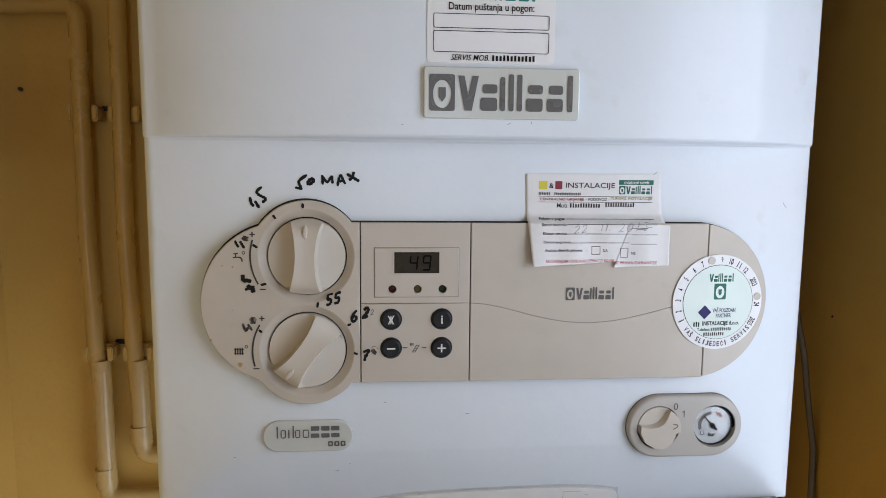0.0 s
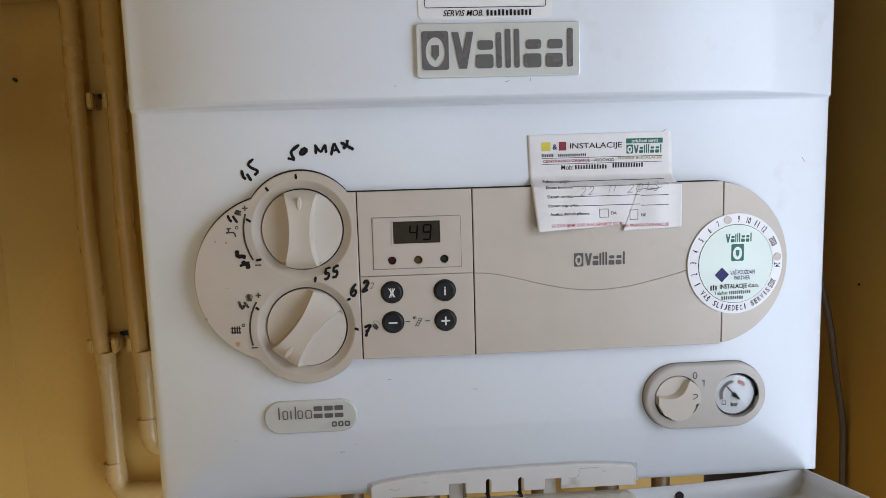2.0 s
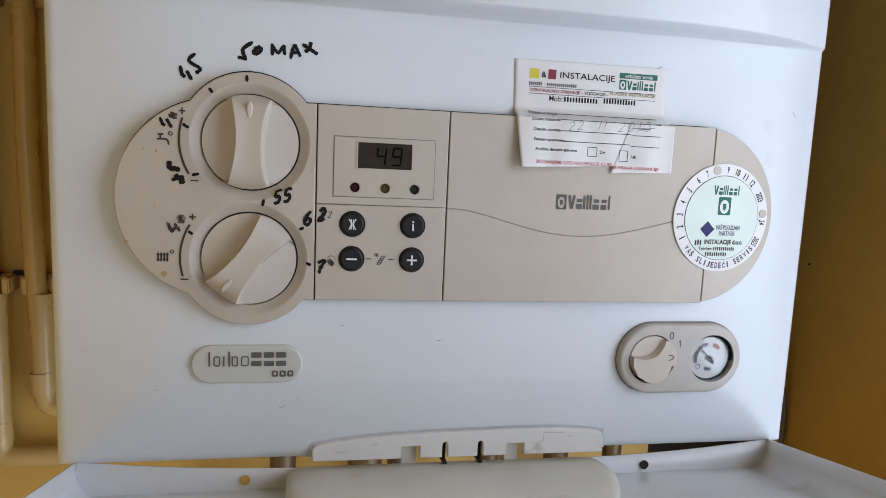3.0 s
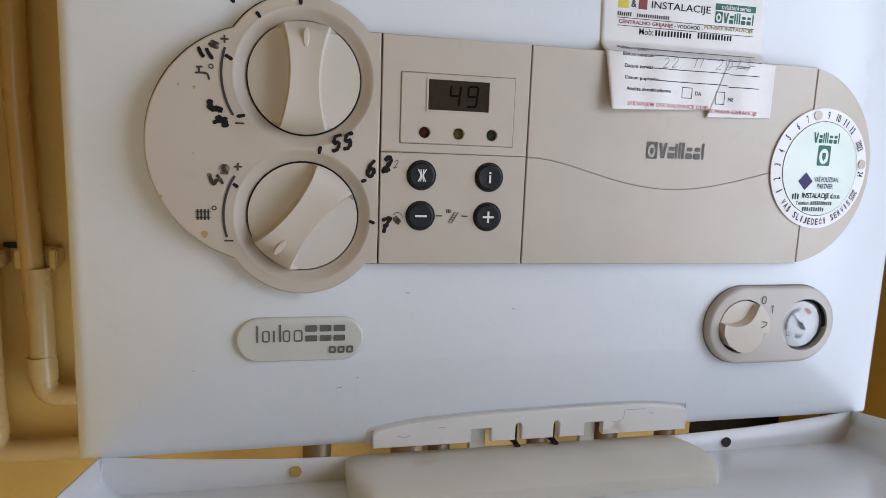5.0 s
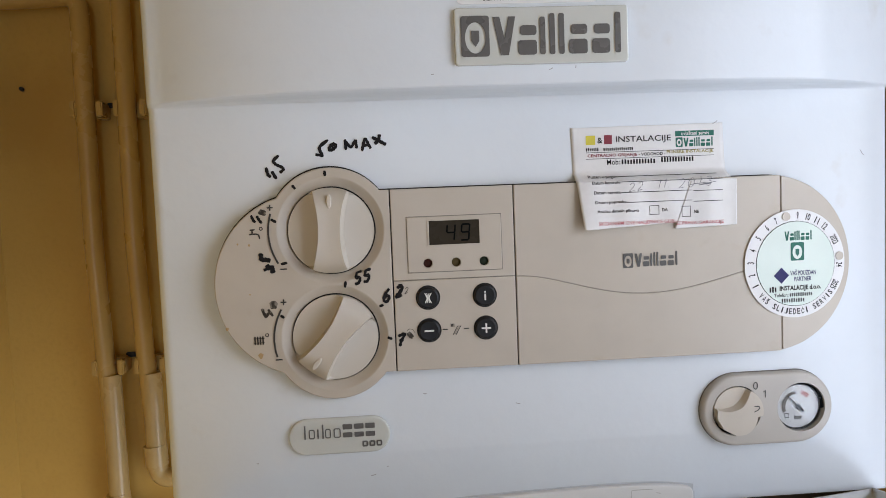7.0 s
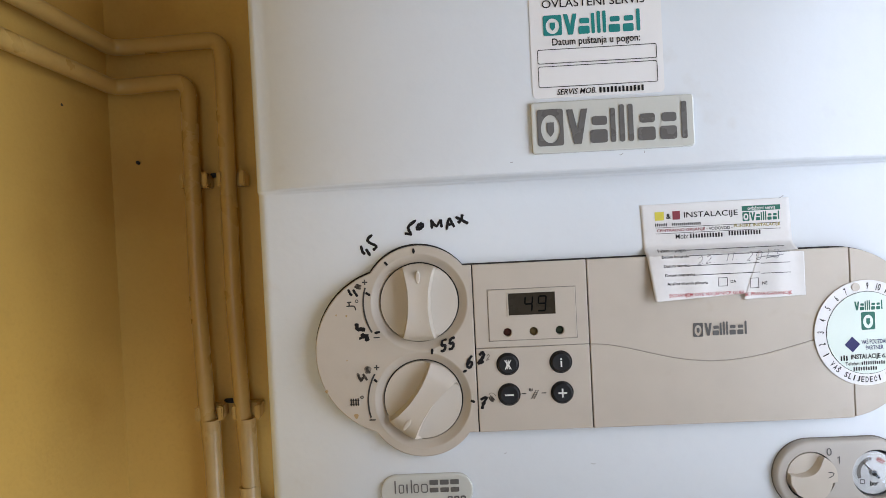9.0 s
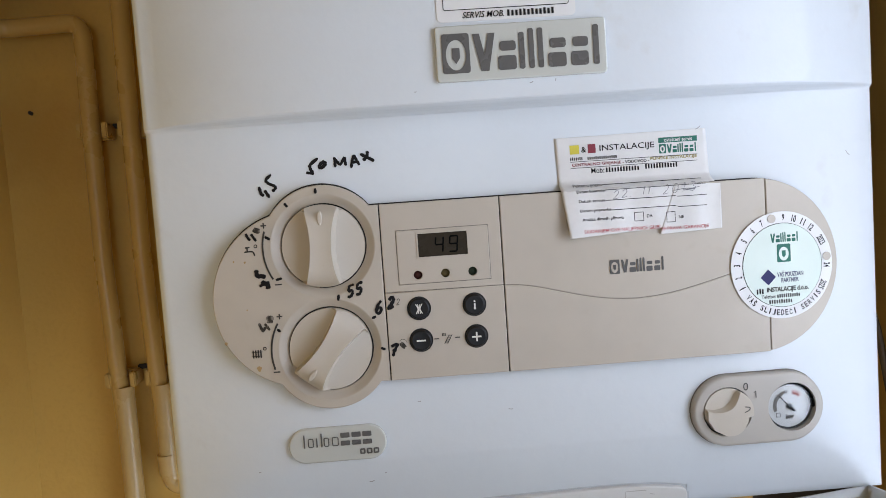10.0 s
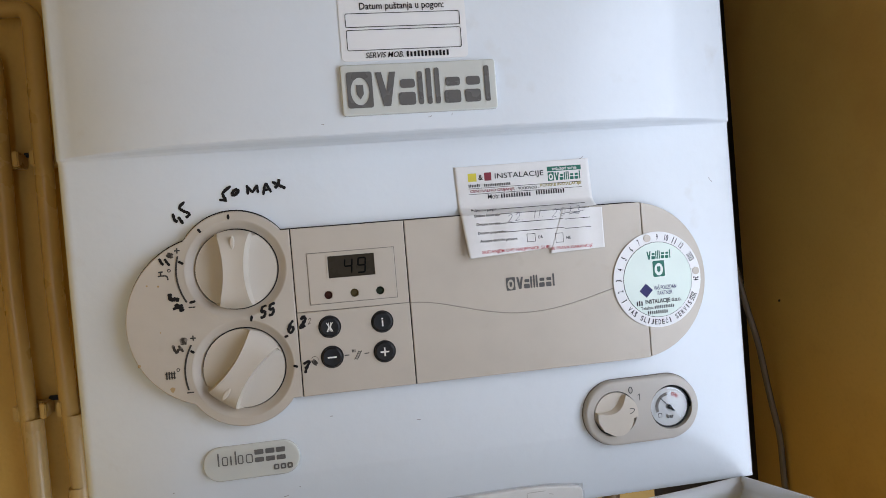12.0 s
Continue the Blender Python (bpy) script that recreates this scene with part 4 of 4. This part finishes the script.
outline_rect(bm, GX - 0.0084, GX - 0.0056, GZ - 0.0068, GZ - 0.0040, 0.0002, 0.0003, on_dial)
part("dial_print", bm, M_INK, gauge)

lens = part("gauge_glass", lathe(bmesh.new(), [(0.0150 * math.cos(t), 0.0060 - 0.0016 * math.sin(t)) for t in np.linspace(0, math.pi / 2 - 0.02, 8)], GX, GZ, 40, True), M_GLASS, gauge, "clear domed gauge glass")
if lens.data.polygons[0].normal.y > 0:
    lens.data.flip_normals()
lens.visible_shadow = False

# ---------- lip, flap ----------
LX0, LX1, LZB = -0.0868, 0.0940, 1.2640
poly = [(LX0 + 0.0005, LZB)]
for a, b, slot in ((-0.0340, -0.0230, False), (-0.0092, -0.0058, True), (0.0128, 0.0162, True), (0.0310, 0.0420, False)):
    poly += [(a, LZB), (a, 1.2715)] + ([(a + 0.0005, 1.2730), ((a + b) / 2, 1.2737), (b - 0.0005, 1.2730)] if slot else []) + [(b, 1.2715), (b, LZB)]
poly += [(LX1, LZB)] + [(x, lip_top(x) - 0.003 + math.sqrt(max(0.0, 0.003 ** 2 - max(0.0, 0.003 - min(LX1 - x, x - LX0)) ** 2))) for x in (*np.linspace(LX1, LX1 - 0.003, 6), *np.linspace(LX1 - 0.006, LX0 + 0.006, 34), *np.linspace(LX0 + 0.003, LX0 + 0.0002, 6))]
part("grip_lip", slab(bmesh.new(), poly, 0.0108, 0.0150, 0.0007), M_LIP, boiler, "scuffed white plastic grip lip with notches")
rim_poly = [(x, lip_top(x) + 0.0016) for x in np.linspace(LX1 + 0.0022, LX0 - 0.0022, 40)]
part("lip_joint", slab(bmesh.new(), [(LX0 - 0.0026, 1.2652), (LX0 + 0.0002, 1.2652), (LX0 + 0.0002, 1.2725), (LX1 - 0.0002, 1.2725), (LX1 - 0.0002, 1.2652), (LX1 + 0.0026, 1.2652)] + [(x, z) for x, z in rim_poly], 0.0146, 0.0170, 0.0), M_JOINT, boiler)

SLOPE = 0.185
FY0, FY1 = 0.018, -0.20


def flap_floor(y):
    return 1.2445 + SLOPE * (FY0 - y)


def flap_edge(y):
    return 1.2655 + SLOPE * (FY0 - y)


flap_bm = bmesh.new()
sect = []
for y in np.linspace(FY0, FY1, 40):
    f, e = flap_floor(y), flap_edge(y)
    row = [(-0.217, e), (-0.2168, f + 0.012)] + [(-0.2168 + 0.012 - 0.012 * math.cos(t), f + 0.012 - 0.012 * math.sin(t)) for t in np.linspace(0.2, math.pi / 2, 6)]
    row += [(x, f + 0.0004 * math.sin(9 * x)) for x in np.linspace(-0.19, 0.19, 24)]
    row += [(-x, z) for x, z in row[:8][::-1]]
    sect.append([flap_bm.verts.new((x, y, z)) for x, z in row])
for a, b in zip(sect, sect[1:]):
    for i in range(len(a) - 1):
        flap_bm.faces.new((a[i], a[i + 1], b[i + 1], b[i]))
for row, y in ((sect[0], FY0), (sect[-1], FY1)):
    top = [flap_bm.verts.new((v.co.x, y + (0.001 if y > 0 else -0.001), (1.2562 + 0.0092 * (abs(v.co.x) / 0.217) ** 3) if y > 0 else flap_edge(y) - 0.0002)) for v in row]
    for i in range(1, len(row) - 2):
        flap_bm.faces.new((row[i], row[i + 1], top[i + 1], top[i]))
flap = part("lower_flap", flap_bm, M_FLAP, boiler, "white enamelled lower flap hinged open")
sol = flap.modifiers.new("thickness", "SOLIDIFY")
sol.thickness = 0.0012
for hx, hz, hm in ((-0.1250, 1.2515, M_WALL), (0.1270, 1.2510, M_GROOVE)):
    part("screw_hole", slab(bmesh.new(), disc(hx, hz, 0.0030, 24), 0.0164, 0.0172, 0.0), hm, flap)
ins_bm = bmesh.new()
prof = ((0.0185, 1.2480), (0.0185, 1.2575), (0.0150, 1.2590), (0.0050, 1.2612), (-0.0120, 1.2640), (-0.0240, 1.2650), (-0.0310, 1.2640), (-0.0345, 1.2615), (-0.0355, 1.2570), (-0.0355, 1.2500))
rows = []
for x in (*np.linspace(-0.1000, -0.0880, 8), *np.linspace(-0.080, 0.072, 10), *np.linspace(0.080, 0.0920, 8)):
    d = min(x + 0.1000, 0.0920 - x) / 0.012
    k = math.sqrt(max(0.0, 1 - (1 - min(1, d)) ** 2))
    rows.append([ins_bm.verts.new((x, 0.0185 + (y - 0.0185) * (0.55 + 0.45 * k), 1.2480 + (z - 1.2480) * (0.72 + 0.28 * k))) for y, z in prof])
for a, b in zip(rows, rows[1:]):
    for i in range(len(prof) - 1):
        ins_bm.faces.new((a[i], a[i + 1], b[i + 1], b[i]))
ins_bm.faces.new(rows[0])
ins_bm.faces.new(rows[-1][::-1])
part("latch_block", ins_bm, M_INSERT, flap, "yellowed ivory plastic latch block")
for px in (-0.0292, 0.0352):
    part("latch_post", box(bmesh.new(), px - 0.0046, px + 0.0046, 0.0155, 0.0195, 1.2550, 1.2735, 0.0005), M_INSERT, flap)
for px in (-0.0078, 0.0143):
    part("latch_slot", box(bmesh.new(), px - 0.0009, px + 0.0015, 0.0100, 0.0165, 1.2595, 1.2612, 0.0), M_GROOVE, flap)
    # black strip added behind each lip slot to make its inside dark
    part("latch_hook", box(bmesh.new(), px - 0.0016, px + 0.0016, 0.0165, 0.0185, 1.2600, 1.2745, 0.0), M_GROOVE, flap)

# ---------- stickers ----------
on_upper = level(-0.0144)
svc = part("service_sticker", slab(bmesh.new(), round_rect(-0.0451, 0.0335, 1.5677, 1.6297, 0.003), -0.0141, -0.0133, 0.0), M_PAPER, boiler, "white printed service sticker with empty boxes")
bm = bmesh.new()
letters(bm, "OVLAŠTENI SERVIS", -0.0374, 0.0238, 1.6216, 1.6277, on_upper, 0.004)
letters(bm, "Datum puštanja u pogon:", -0.0321, 0.0202, 1.5976, 1.6033, on_upper, 0.012)
letters(bm, "SERVIS MOB.", -0.0307, -0.0071, 1.5693, 1.5728, on_upper, 0.012, 0.25)
bars(bm, -0.0053, 0.0220, 1.5693, 1.5728, on_upper, 12, 3)
outline_rect(bm, -0.0414, 0.0298, 1.5882, 1.5969, 0.0012, 0.0004, on_upper)
outline_rect(bm, -0.0414, 0.0298, 1.5740, 1.5868, 0.0014, 0.0004, on_upper)
part("printing", bm, M_INK, svc)
bm = bmesh.new()
oval_mark(bm, -0.0371, -0.0259, 1.6050, 1.6172, on_upper)
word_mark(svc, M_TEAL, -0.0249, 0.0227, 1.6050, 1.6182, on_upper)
part("maker_mark", bm, M_TEAL, svc)

RX, RZ, RR = 0.1563, 1.4153, 0.0328
k = 0.1226e-3


def on_round(x, z):
    return 0.00068 if math.hypot(x - RX, z - RZ) < 0.0256 else 0.00088


rs = part("round_sticker", slab(bmesh.new(), disc(RX, RZ, RR, 72), 0.0010, 0.0016, 0.0), M_PAPER, boiler, "round white and pale green service date sticker")
part("sticker_centre", slab(bmesh.new(), disc(RX, RZ, 0.0257, 64), 0.0008, 0.0012, 0.0), M_GREEN_PAPER, rs)


def sx_(px):
    return RX + (px - 590) * k


def sz_(py):
    return RZ - (py - 355) * k


bm = bmesh.new()
arc_line(bm, RX, RZ, 0.0257, 0, 180, 0.0003, on_round)
arc_line(bm, RX, RZ, 0.0257, 180, 360, 0.0003, on_round)
for txt, a in (("1", 205.6), ("2", 192), ("3", 177), ("4", 162), ("5", 146), ("6", 130), ("7", 116), ("9", 87.6), ("10", 73.6), ("11", 61), ("12", 48.6), ("2023", 28), ("24", -4), ("2025", -28.7)):
    w = 0.0007 if txt == "1" else 0.0017 * len(txt) * (0.75 if len(txt) == 1 else 0.85)
    cx, cz = RX + 0.0291 * math.cos(radians(a)), RZ + 0.0291 * math.sin(radians(a))
    letters(bm, txt, cx - w / 2, cx + w / 2, cz - 0.0021, cz + 0.0021, on_round, 0.02, 0.0, a - 90)
txt = "VAŠ SLIJEDEĆI SERVIS"
for i, ch in enumerate(txt):
    a = 219 + (321 - 219) * i / (len(txt) - 1)
    if ch == " ":
        continue
    cx, cz = RX + 0.0291 * math.cos(radians(a)), RZ + 0.0291 * math.sin(radians(a))
    w = 0.0008 if ch == "I" else 0.0019
    h = 0.0022 if ch in "ŠĆ" else 0.0018
    letters(bm, ch, cx - w / 2, cx + w / 2, cz - 0.0018, cz + h, on_round, 0.02, 0.0, a + 90)
bars(bm, sx_(447), sx_(488), sz_(492), sz_(464), on_round, 3, 5)
letters(bm, "INSTALACIJE d.o.o.", sx_(500), sx_(722), sz_(493), sz_(462), on_round, 0.03)
letters(bm, "Telefon:", sx_(470), sx_(546), sz_(517), sz_(499), on_round, 0.015)
bars(bm, sx_(553), sx_(678), sz_(517), sz_(499), on_round, 11, 6)
bars(bm, sx_(510), sx_(636), sz_(545), sz_(526), on_round, 10, 7)
part("printing", bm, M_INK, rs)
bm = bmesh.new()
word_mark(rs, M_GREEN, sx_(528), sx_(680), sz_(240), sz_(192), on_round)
oval_mark(bm, sx_(560), sx_(632), sz_(340), sz_(250), on_round)
part("maker_mark", bm, M_GREEN, rs)
bm = bmesh.new()
flat(bm, [(sx_(470), sz_(411)), (sx_(510), sz_(451)), (sx_(550), sz_(411)), (sx_(510), sz_(371))], on_round)
letters(bm, "VAŠ POUZDAN", sx_(557), sx_(696), sz_(413), sz_(384), on_round, 0.015)
letters(bm, "PARTNER", sx_(578), sx_(670), sz_(442), sz_(420), on_round, 0.015)
part("printing", bm, M_BLUE, rs)
for a, r in ((102.5, 0.0026), (6.6, 0.0026)):
    part("punched_hole", slab(bmesh.new(), disc(RX + 0.0293 * math.cos(radians(a)), RZ + 0.0293 * math.sin(radians(a)), r, 24), 0.0005, 0.0009, 0.0), M_PANEL, rs)


# the right end of the panel, and the sticker on it, follow the bowed casing
for ob in (end_cap, upper_door, lower_door, backing, gap, rs, *rs.children):
    bow(ob)


# paper label that runs from the cover over the panel's upper edge
def lx(cx):
    return 0.0852 + (cx - 621) * 0.1193e-3


def lz(cy):
    return 1.4972 - (cy - 81) * 0.1180e-3


def label_y(x, z):
    up = 0.0077
    t = min(1.0, max(0.0, (1.4755 - z) / 0.0068))
    t = t * t * (1.6 - 0.6 * t)
    low = 0.0006 - 0.0046 * max(0.0, (1.468 - z) / 0.03) * max(0.0, (0.075 - x) / 0.05) - 0.0003 * math.sin(x * 260) * t
    return up * (1 - t) + low * t


def sheet(b, corners, n=40, m=60):
    """A sheet of paper between four corners (x, z), lying on label_y."""
    (ax, az), (bx, bz), (cx, cz), (dx, dz) = corners
    gr = []
    for j in range(m + 1):
        v = j / m
        row = []
        for i in range(n + 1):
            u = i / n
            x = (1 - v) * ((1 - u) * ax + u * bx) + v * ((1 - u) * dx + u * cx)
            z = (1 - v) * ((1 - u) * az + u * bz) + v * ((1 - u) * dz + u * cz)
            jag = 0.00012 * math.sin(i * 2.1) * v ** 8
            row.append(b.verts.new((x, label_y(x, z), z + jag)))
        gr.append(row)
    for j in range(m):
        for i in range(n):
            b.faces.new((gr[j][i], gr[j][i + 1], gr[j + 1][i + 1], gr[j + 1][i]))
    return b


bm = sheet(bmesh.new(), [(lx(88), lz(45)), (lx(868), lz(40)), (lx(880), lz(318)), (lx(98), lz(322))])
lab = part("paper_label", bm, M_PAPER_OLD, boiler, "torn white paper installer's label, peeling over the panel")
bm = sheet(bmesh.new(), [(lx(97), lz(318)), (lx(690), lz(312)), (lx(676), lz(535)), (lx(122), lz(560))])
part("torn_piece", bm, M_PAPER_OLD, lab)
bm = sheet(bmesh.new(), [(lx(680), lz(312)), (lx(905), lz(330)), (lx(905), lz(560)), (lx(585), lz(570))])
for v in bm.verts:
    v.co.y += -0.00012
part("torn_piece", bm, M_PAPER_OLD, lab)
for ob in [lab, *lab.children]:
    if ob.data.polygons[0].normal.y > 0:
        ob.data.flip_normals()
    so = ob.modifiers.new("thickness", "SOLIDIFY")
    so.thickness, so.offset = 0.00015, -1.0


def on_label(x, z):
    lift = 0.00030 if x > lx(575) and z < lz(312) else 0.00013
    return label_y(x, z) - lift - (0.00028 if 1.4675 < z < 1.4765 else 0.0)


def lab_text(b, s, x0, x1, y0, y1, wt=0.012, sh=0.0):
    letters(b, s, lx(x0), lx(x1), lz(y1), lz(y0), on_label, wt, sh)


def lab_line(b, x0, x1, yy, w=3.0):
    rect(b, lx(x0), lx(x1), lz(yy + w / 2), lz(yy - w / 2), on_label)


bm = bmesh.new()
lab_text(bm, "INSTALACIJE", 318, 600, 93, 132, 0.008)
bars(bm, lx(165), lx(232), lz(164), lz(147), on_label, 7, 12)
bars(bm, lx(254), lx(408), lz(164), lz(149), on_label, 15, 13)
lab_text(bm, "&", 224, 250, 97, 126, 0.02)
lab_line(bm, 165, 820, 171, 2.5)
lab_line(bm, 165, 820, 203, 2.5)
lab_text(bm, "VODOVOD -", 445, 570, 179, 195, 0.02)
lab_text(bm, "Mob:", 270, 335, 208, 235, 0.006)
bars(bm, lx(345), lx(522), lz(234), lz(210), on_label, 12, 15)
bars(bm, lx(548), lx(720), lz(230), lz(206), on_label, 12, 16)
lab_text(bm, "Pušten u pogon", 165, 310, 287, 308)
lab_line(bm, 315, 820, 297)
lab_text(bm, "Datum kontrole", 173, 314, 320, 335)
lab_line(bm, 316, 830, 326)
lab_text(bm, "Datum servisa", 180, 314, 368, 384)
lab_line(bm, 318, 675, 379)
lab_line(bm, 683, 832, 383)
lab_text(bm, "Datum popravka", 183, 340, 417, 436)
lab_line(bm, 340, 675, 429)
lab_line(bm, 683, 832, 436)
lab_text(bm, "Analiza dimnih plinova", 190, 402, 462, 482)
outline_rect(bm, lx(458), lx(507), lz(495), lz(449), 0.0002, 0.0003, on_label)
outline_rect(bm, lx(622), lx(668), lz(512), lz(458), 0.0002, 0.0003, on_label)
lab_text(bm, "DA", 522, 550, 464, 480)
lab_text(bm, "NE", 685, 710, 480, 496)
part("printing", bm, M_INK, lab)
bm = bmesh.new()
lab_text(bm, "SKIDANJEM OVE NALJEPNICE GUBI", 195, 586, 522, 545, 0.004)
lab_text(bm, "SE PRAVA GARANCIJE", 592, 835, 534, 556, 0.004)
part("printing", bm, M_RED, lab)
bm = bmesh.new()
lab_text(bm, "CENTRALNO GRIJANJE -", 172, 440, 179, 199, 0.025)
rect(bm, lx(258), lx(298), lz(131), lz(85), on_label)
part("printing", bm, M_DARKRED, lab)
bm = bmesh.new()
lab_text(bm, "PLINSKE INSTALACIJE", 577, 818, 172, 192, 0.025)
part("printing", bm, M_OLIVE, lab)
bm = bmesh.new()
rect(bm, lx(165), lx(213), lz(132), lz(86), on_label)
part("printing", bm, M_YELLOW, lab)
bm = bmesh.new()
rect(bm, lx(622), lx(822), lz(103), lz(76), on_label)
oval_mark(bm, lx(624), lx(660), lz(157), lz(109), on_label)
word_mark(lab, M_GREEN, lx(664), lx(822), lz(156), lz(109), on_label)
part("printing", bm, M_GREEN, lab)
part("printing", letters(bmesh.new(), "ovlašteni servis", lx(652), lx(796), lz(99), lz(79), lambda x, z: on_label(x, z) - 0.0001, 0.01), M_SYMBOL, lab)
bm = bmesh.new()
hand(bm, "22.", lx(352), lz(378), 0.0042, 0.0050, 0.00028, on_label, 6, 0.3)
hand(bm, "11.", lx(500), lz(366), 0.0026, 0.0048, 0.00028, on_label, 6, 0.3)
hand(bm, "2013", lx(605), lz(370), 0.0044, 0.0056, 0.00028, on_label, 4, 0.3)
stroke(bm, [(lx(668), lz(352)), (lx(720), lz(346)), (lx(775), lz(348)), (lx(715), lz(354)), (lx(800), lz(340))], 0.0004, on_label)
part("handwriting", bm, M_PENCIL, lab)

# scratches on the lip
M_SCRATCH = mat("lip_scratch", (0.54, 0.52, 0.49), 0.6)
for pts in ([(0.0545, 1.2778), (0.0610, 1.2779), (0.0680, 1.2778)], [(0.0545, 1.2776), (0.0540, 1.2730), (0.0505, 1.2712), (0.0470, 1.2716)], [(0.0700, 1.2755), (0.0730, 1.2748)],
            [(-0.0740, 1.2706), (-0.0700, 1.2694), (-0.0670, 1.2704)], [(-0.0520, 1.2738), (-0.0480, 1.2735)]):
    part("scratch", stroke(bmesh.new(), pts, 0.0005, level(0.0106)), M_SCRATCH, boiler)

# scuffs and chips on the enamel
M_CHIP = mat("scuff_grey", (0.30, 0.29, 0.29), 0.5)
for sx, sz, w, t in ((-0.104, 1.2985, 0.0016, 10), (-0.071, 1.3470, 0.0010, 0), (-0.095, 1.3035, 0.0006, 20), (0.110, 1.5025, 0.0018, 30), (-0.060, 1.5305, 0.0008, 0),
                     (0.006, 1.5318, 0.0012, 20), (0.020, 1.5325, 0.0008, 80), (0.206, 1.4815, 0.0022, -50), (-0.015, 1.3380, 0.0014, -8), (-0.172, 1.3100, 0.0007, 0)):
    c, s = math.cos(radians(t)), math.sin(radians(t))
    pts = [(sx - w * c, sz - w * s), (sx, sz - w * 0.2), (sx + w * c, sz + w * s)]
    part("scuff", stroke(bmesh.new(), pts, 0.0004, lambda x, z: cover_y(x, z) - 0.00035), M_CHIP, boiler)

# ---------- pipes on the walls ----------
PYC, PXC, PR = 0.1895, -0.4145, 0.0075


def pipe(x, z_run, z_low, label):
    """A copper pipe from the side wall round the corner and down, ending in a thicker glossy sleeve and an elbow."""
    ob = part("heating_pipe", tube(bmesh.new(), bend([(PXC, -0.9, z_run + 0.002), (PXC, PYC, z_run - 0.0005), (x, PYC, z_run + 0.002), (x - 0.0015, PYC, 1.44), (x + 0.0015, PYC, 1.34), (x + 0.004, PYC, 1.29)], 0.014), PR), M_PIPE)
    tagged(ob, label, "pipe", "painted pipes")
    end = x + 0.0058
    part("pipe_sleeve", tube(bmesh.new(), bend([(x + 0.0052, PYC, 1.327), (end, PYC, z_low), (0.05, PYC, z_low)], 0.012), 0.0082, 18), M_SLEEVE, ob, "glossy cream lower pipe")
    part("pipe_socket", tube(bmesh.new(), [(end - 0.0012, PYC, z_low + 0.030), (end - 0.0004, PYC, z_low + 0.012)], 0.0095, 18), M_SLEEVE, ob)
    return ob


PIPE_X = (-0.3435, -0.3095)
pipe(PIPE_X[0], 1.6460, 1.1920, "ochre painted copper pipe bending round the wall corner")
pipe(PIPE_X[1], 1.6830, 1.2330, "ochre painted copper pipe running down beside the boiler")


def clip(x, z):
    e = thing("pipe_clip", (x, WY1, z), "ochre painted plastic clip holding a pipe", "pipe clip", "pipe clips")
    part("saddle", box(bmesh.new(), x - 0.0110, x + 0.0110, 0.1945, WY1 - 0.0001, z - 0.0066, z + 0.0066, 0.001), M_PIPE, e)
    for k in (-1, 1):
        b = box(bmesh.new(), x + k * 0.0094 - 0.0026, x + k * 0.0094 + 0.0026, 0.1825, 0.1965, z - 0.0068, z + 0.0068, 0.0011)
        for v in b.verts:
            v.co.x += k * 0.0016 * max(0.0, (0.190 - v.co.y) / 0.0075)
        part("jaw", b, M_PIPE, e)
    return e


for px, lean in zip(PIPE_X, (0.0026, 0.0040)):
    clip(px + lean, 1.5535)
    clip(px + lean + 0.0030, 1.3340)
for cz, ax in ((1.5590, -0.3235), (1.3405, -0.3215)):
    br = part("clip_gap", box(bmesh.new(), ax - 0.0085, ax + 0.0075, 0.2010, WY1 - 0.0001, cz - 0.0016, cz + 0.0026, 0.0008), M_GROOVE)
    tagged(br, "dark dirty gap between pipe clips", "clip bracket", "clip brackets")
nail = part("nail", tube(bmesh.new(), [(-0.4030, WY1, 1.5755), (-0.4020, WY1 - 0.004, 1.5757)], 0.0017, 8), M_GROOVE)
tagged(nail, "small dark nail stub in the ochre wall", "nail")
for dx, dy, dz in ((WX0, 0.133, 1.618), (WX1, 0.186, 1.363)):
    k = 0.0006 if dx < 0 else -0.0006
    dot = part("wall_speck", tube(bmesh.new(), [(dx, dy, dz), (dx + k, dy, dz + 0.0002)], 0.0013, 7), M_GROOVE)
    tagged(dot, "dark speck on the ochre painted wall", "speck", "specks on the walls")

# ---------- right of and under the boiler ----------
# back of the niche; its darkness comes from the colour, standing in for shade
structure("wall_niche", box(bmesh.new(), NICHE_X, WX1 + 0.12, NICHE_Y, NICHE_Y + 0.04, 0, TOP), M_NICHE_SHADE, "back of the narrow niche, its shade put into the dark colour", "wall")
cab = part("cable", tube(bmesh.new(), bend([(0.215, 0.170, 1.500), (0.300, 0.185, 1.470), (0.3360, 0.1925, 1.402), (0.3455, 0.193, 1.359), (0.3555, 0.193, 1.323), (0.3635, 0.193, 1.270), (0.3720, 0.192, 1.222), (0.3735, 0.190, 1.10), (0.370, 0.190, 0.95)], 0.014), 0.0032, 10), M_CABLE)
tagged(cab, "thin grey cable hanging beside the boiler", "cable")
for vx, vy, r in ((-0.112, 0.13, 0.010), (-0.050, 0.11, 0.013), (-0.020, 0.15, 0.009), (0.052, 0.13, 0.008), (0.118, 0.15, 0.011), (0.160, 0.13, 0.008)):
    ob = part("connection_pipe", tube(bmesh.new(), [(vx, vy, 1.285), (vx, vy, 1.255), (vx, vy, 1.12), (vx, WY1, 1.10)], r, 14), M_VALVE)
    tagged(ob, "dull brass connection pipe under the boiler", "pipe", "connection pipes")
    part("union_nut", tube(bmesh.new(), [(vx, vy, 1.262), (vx, vy, 1.242)], r * 1.45, 6), M_VALVE, ob)
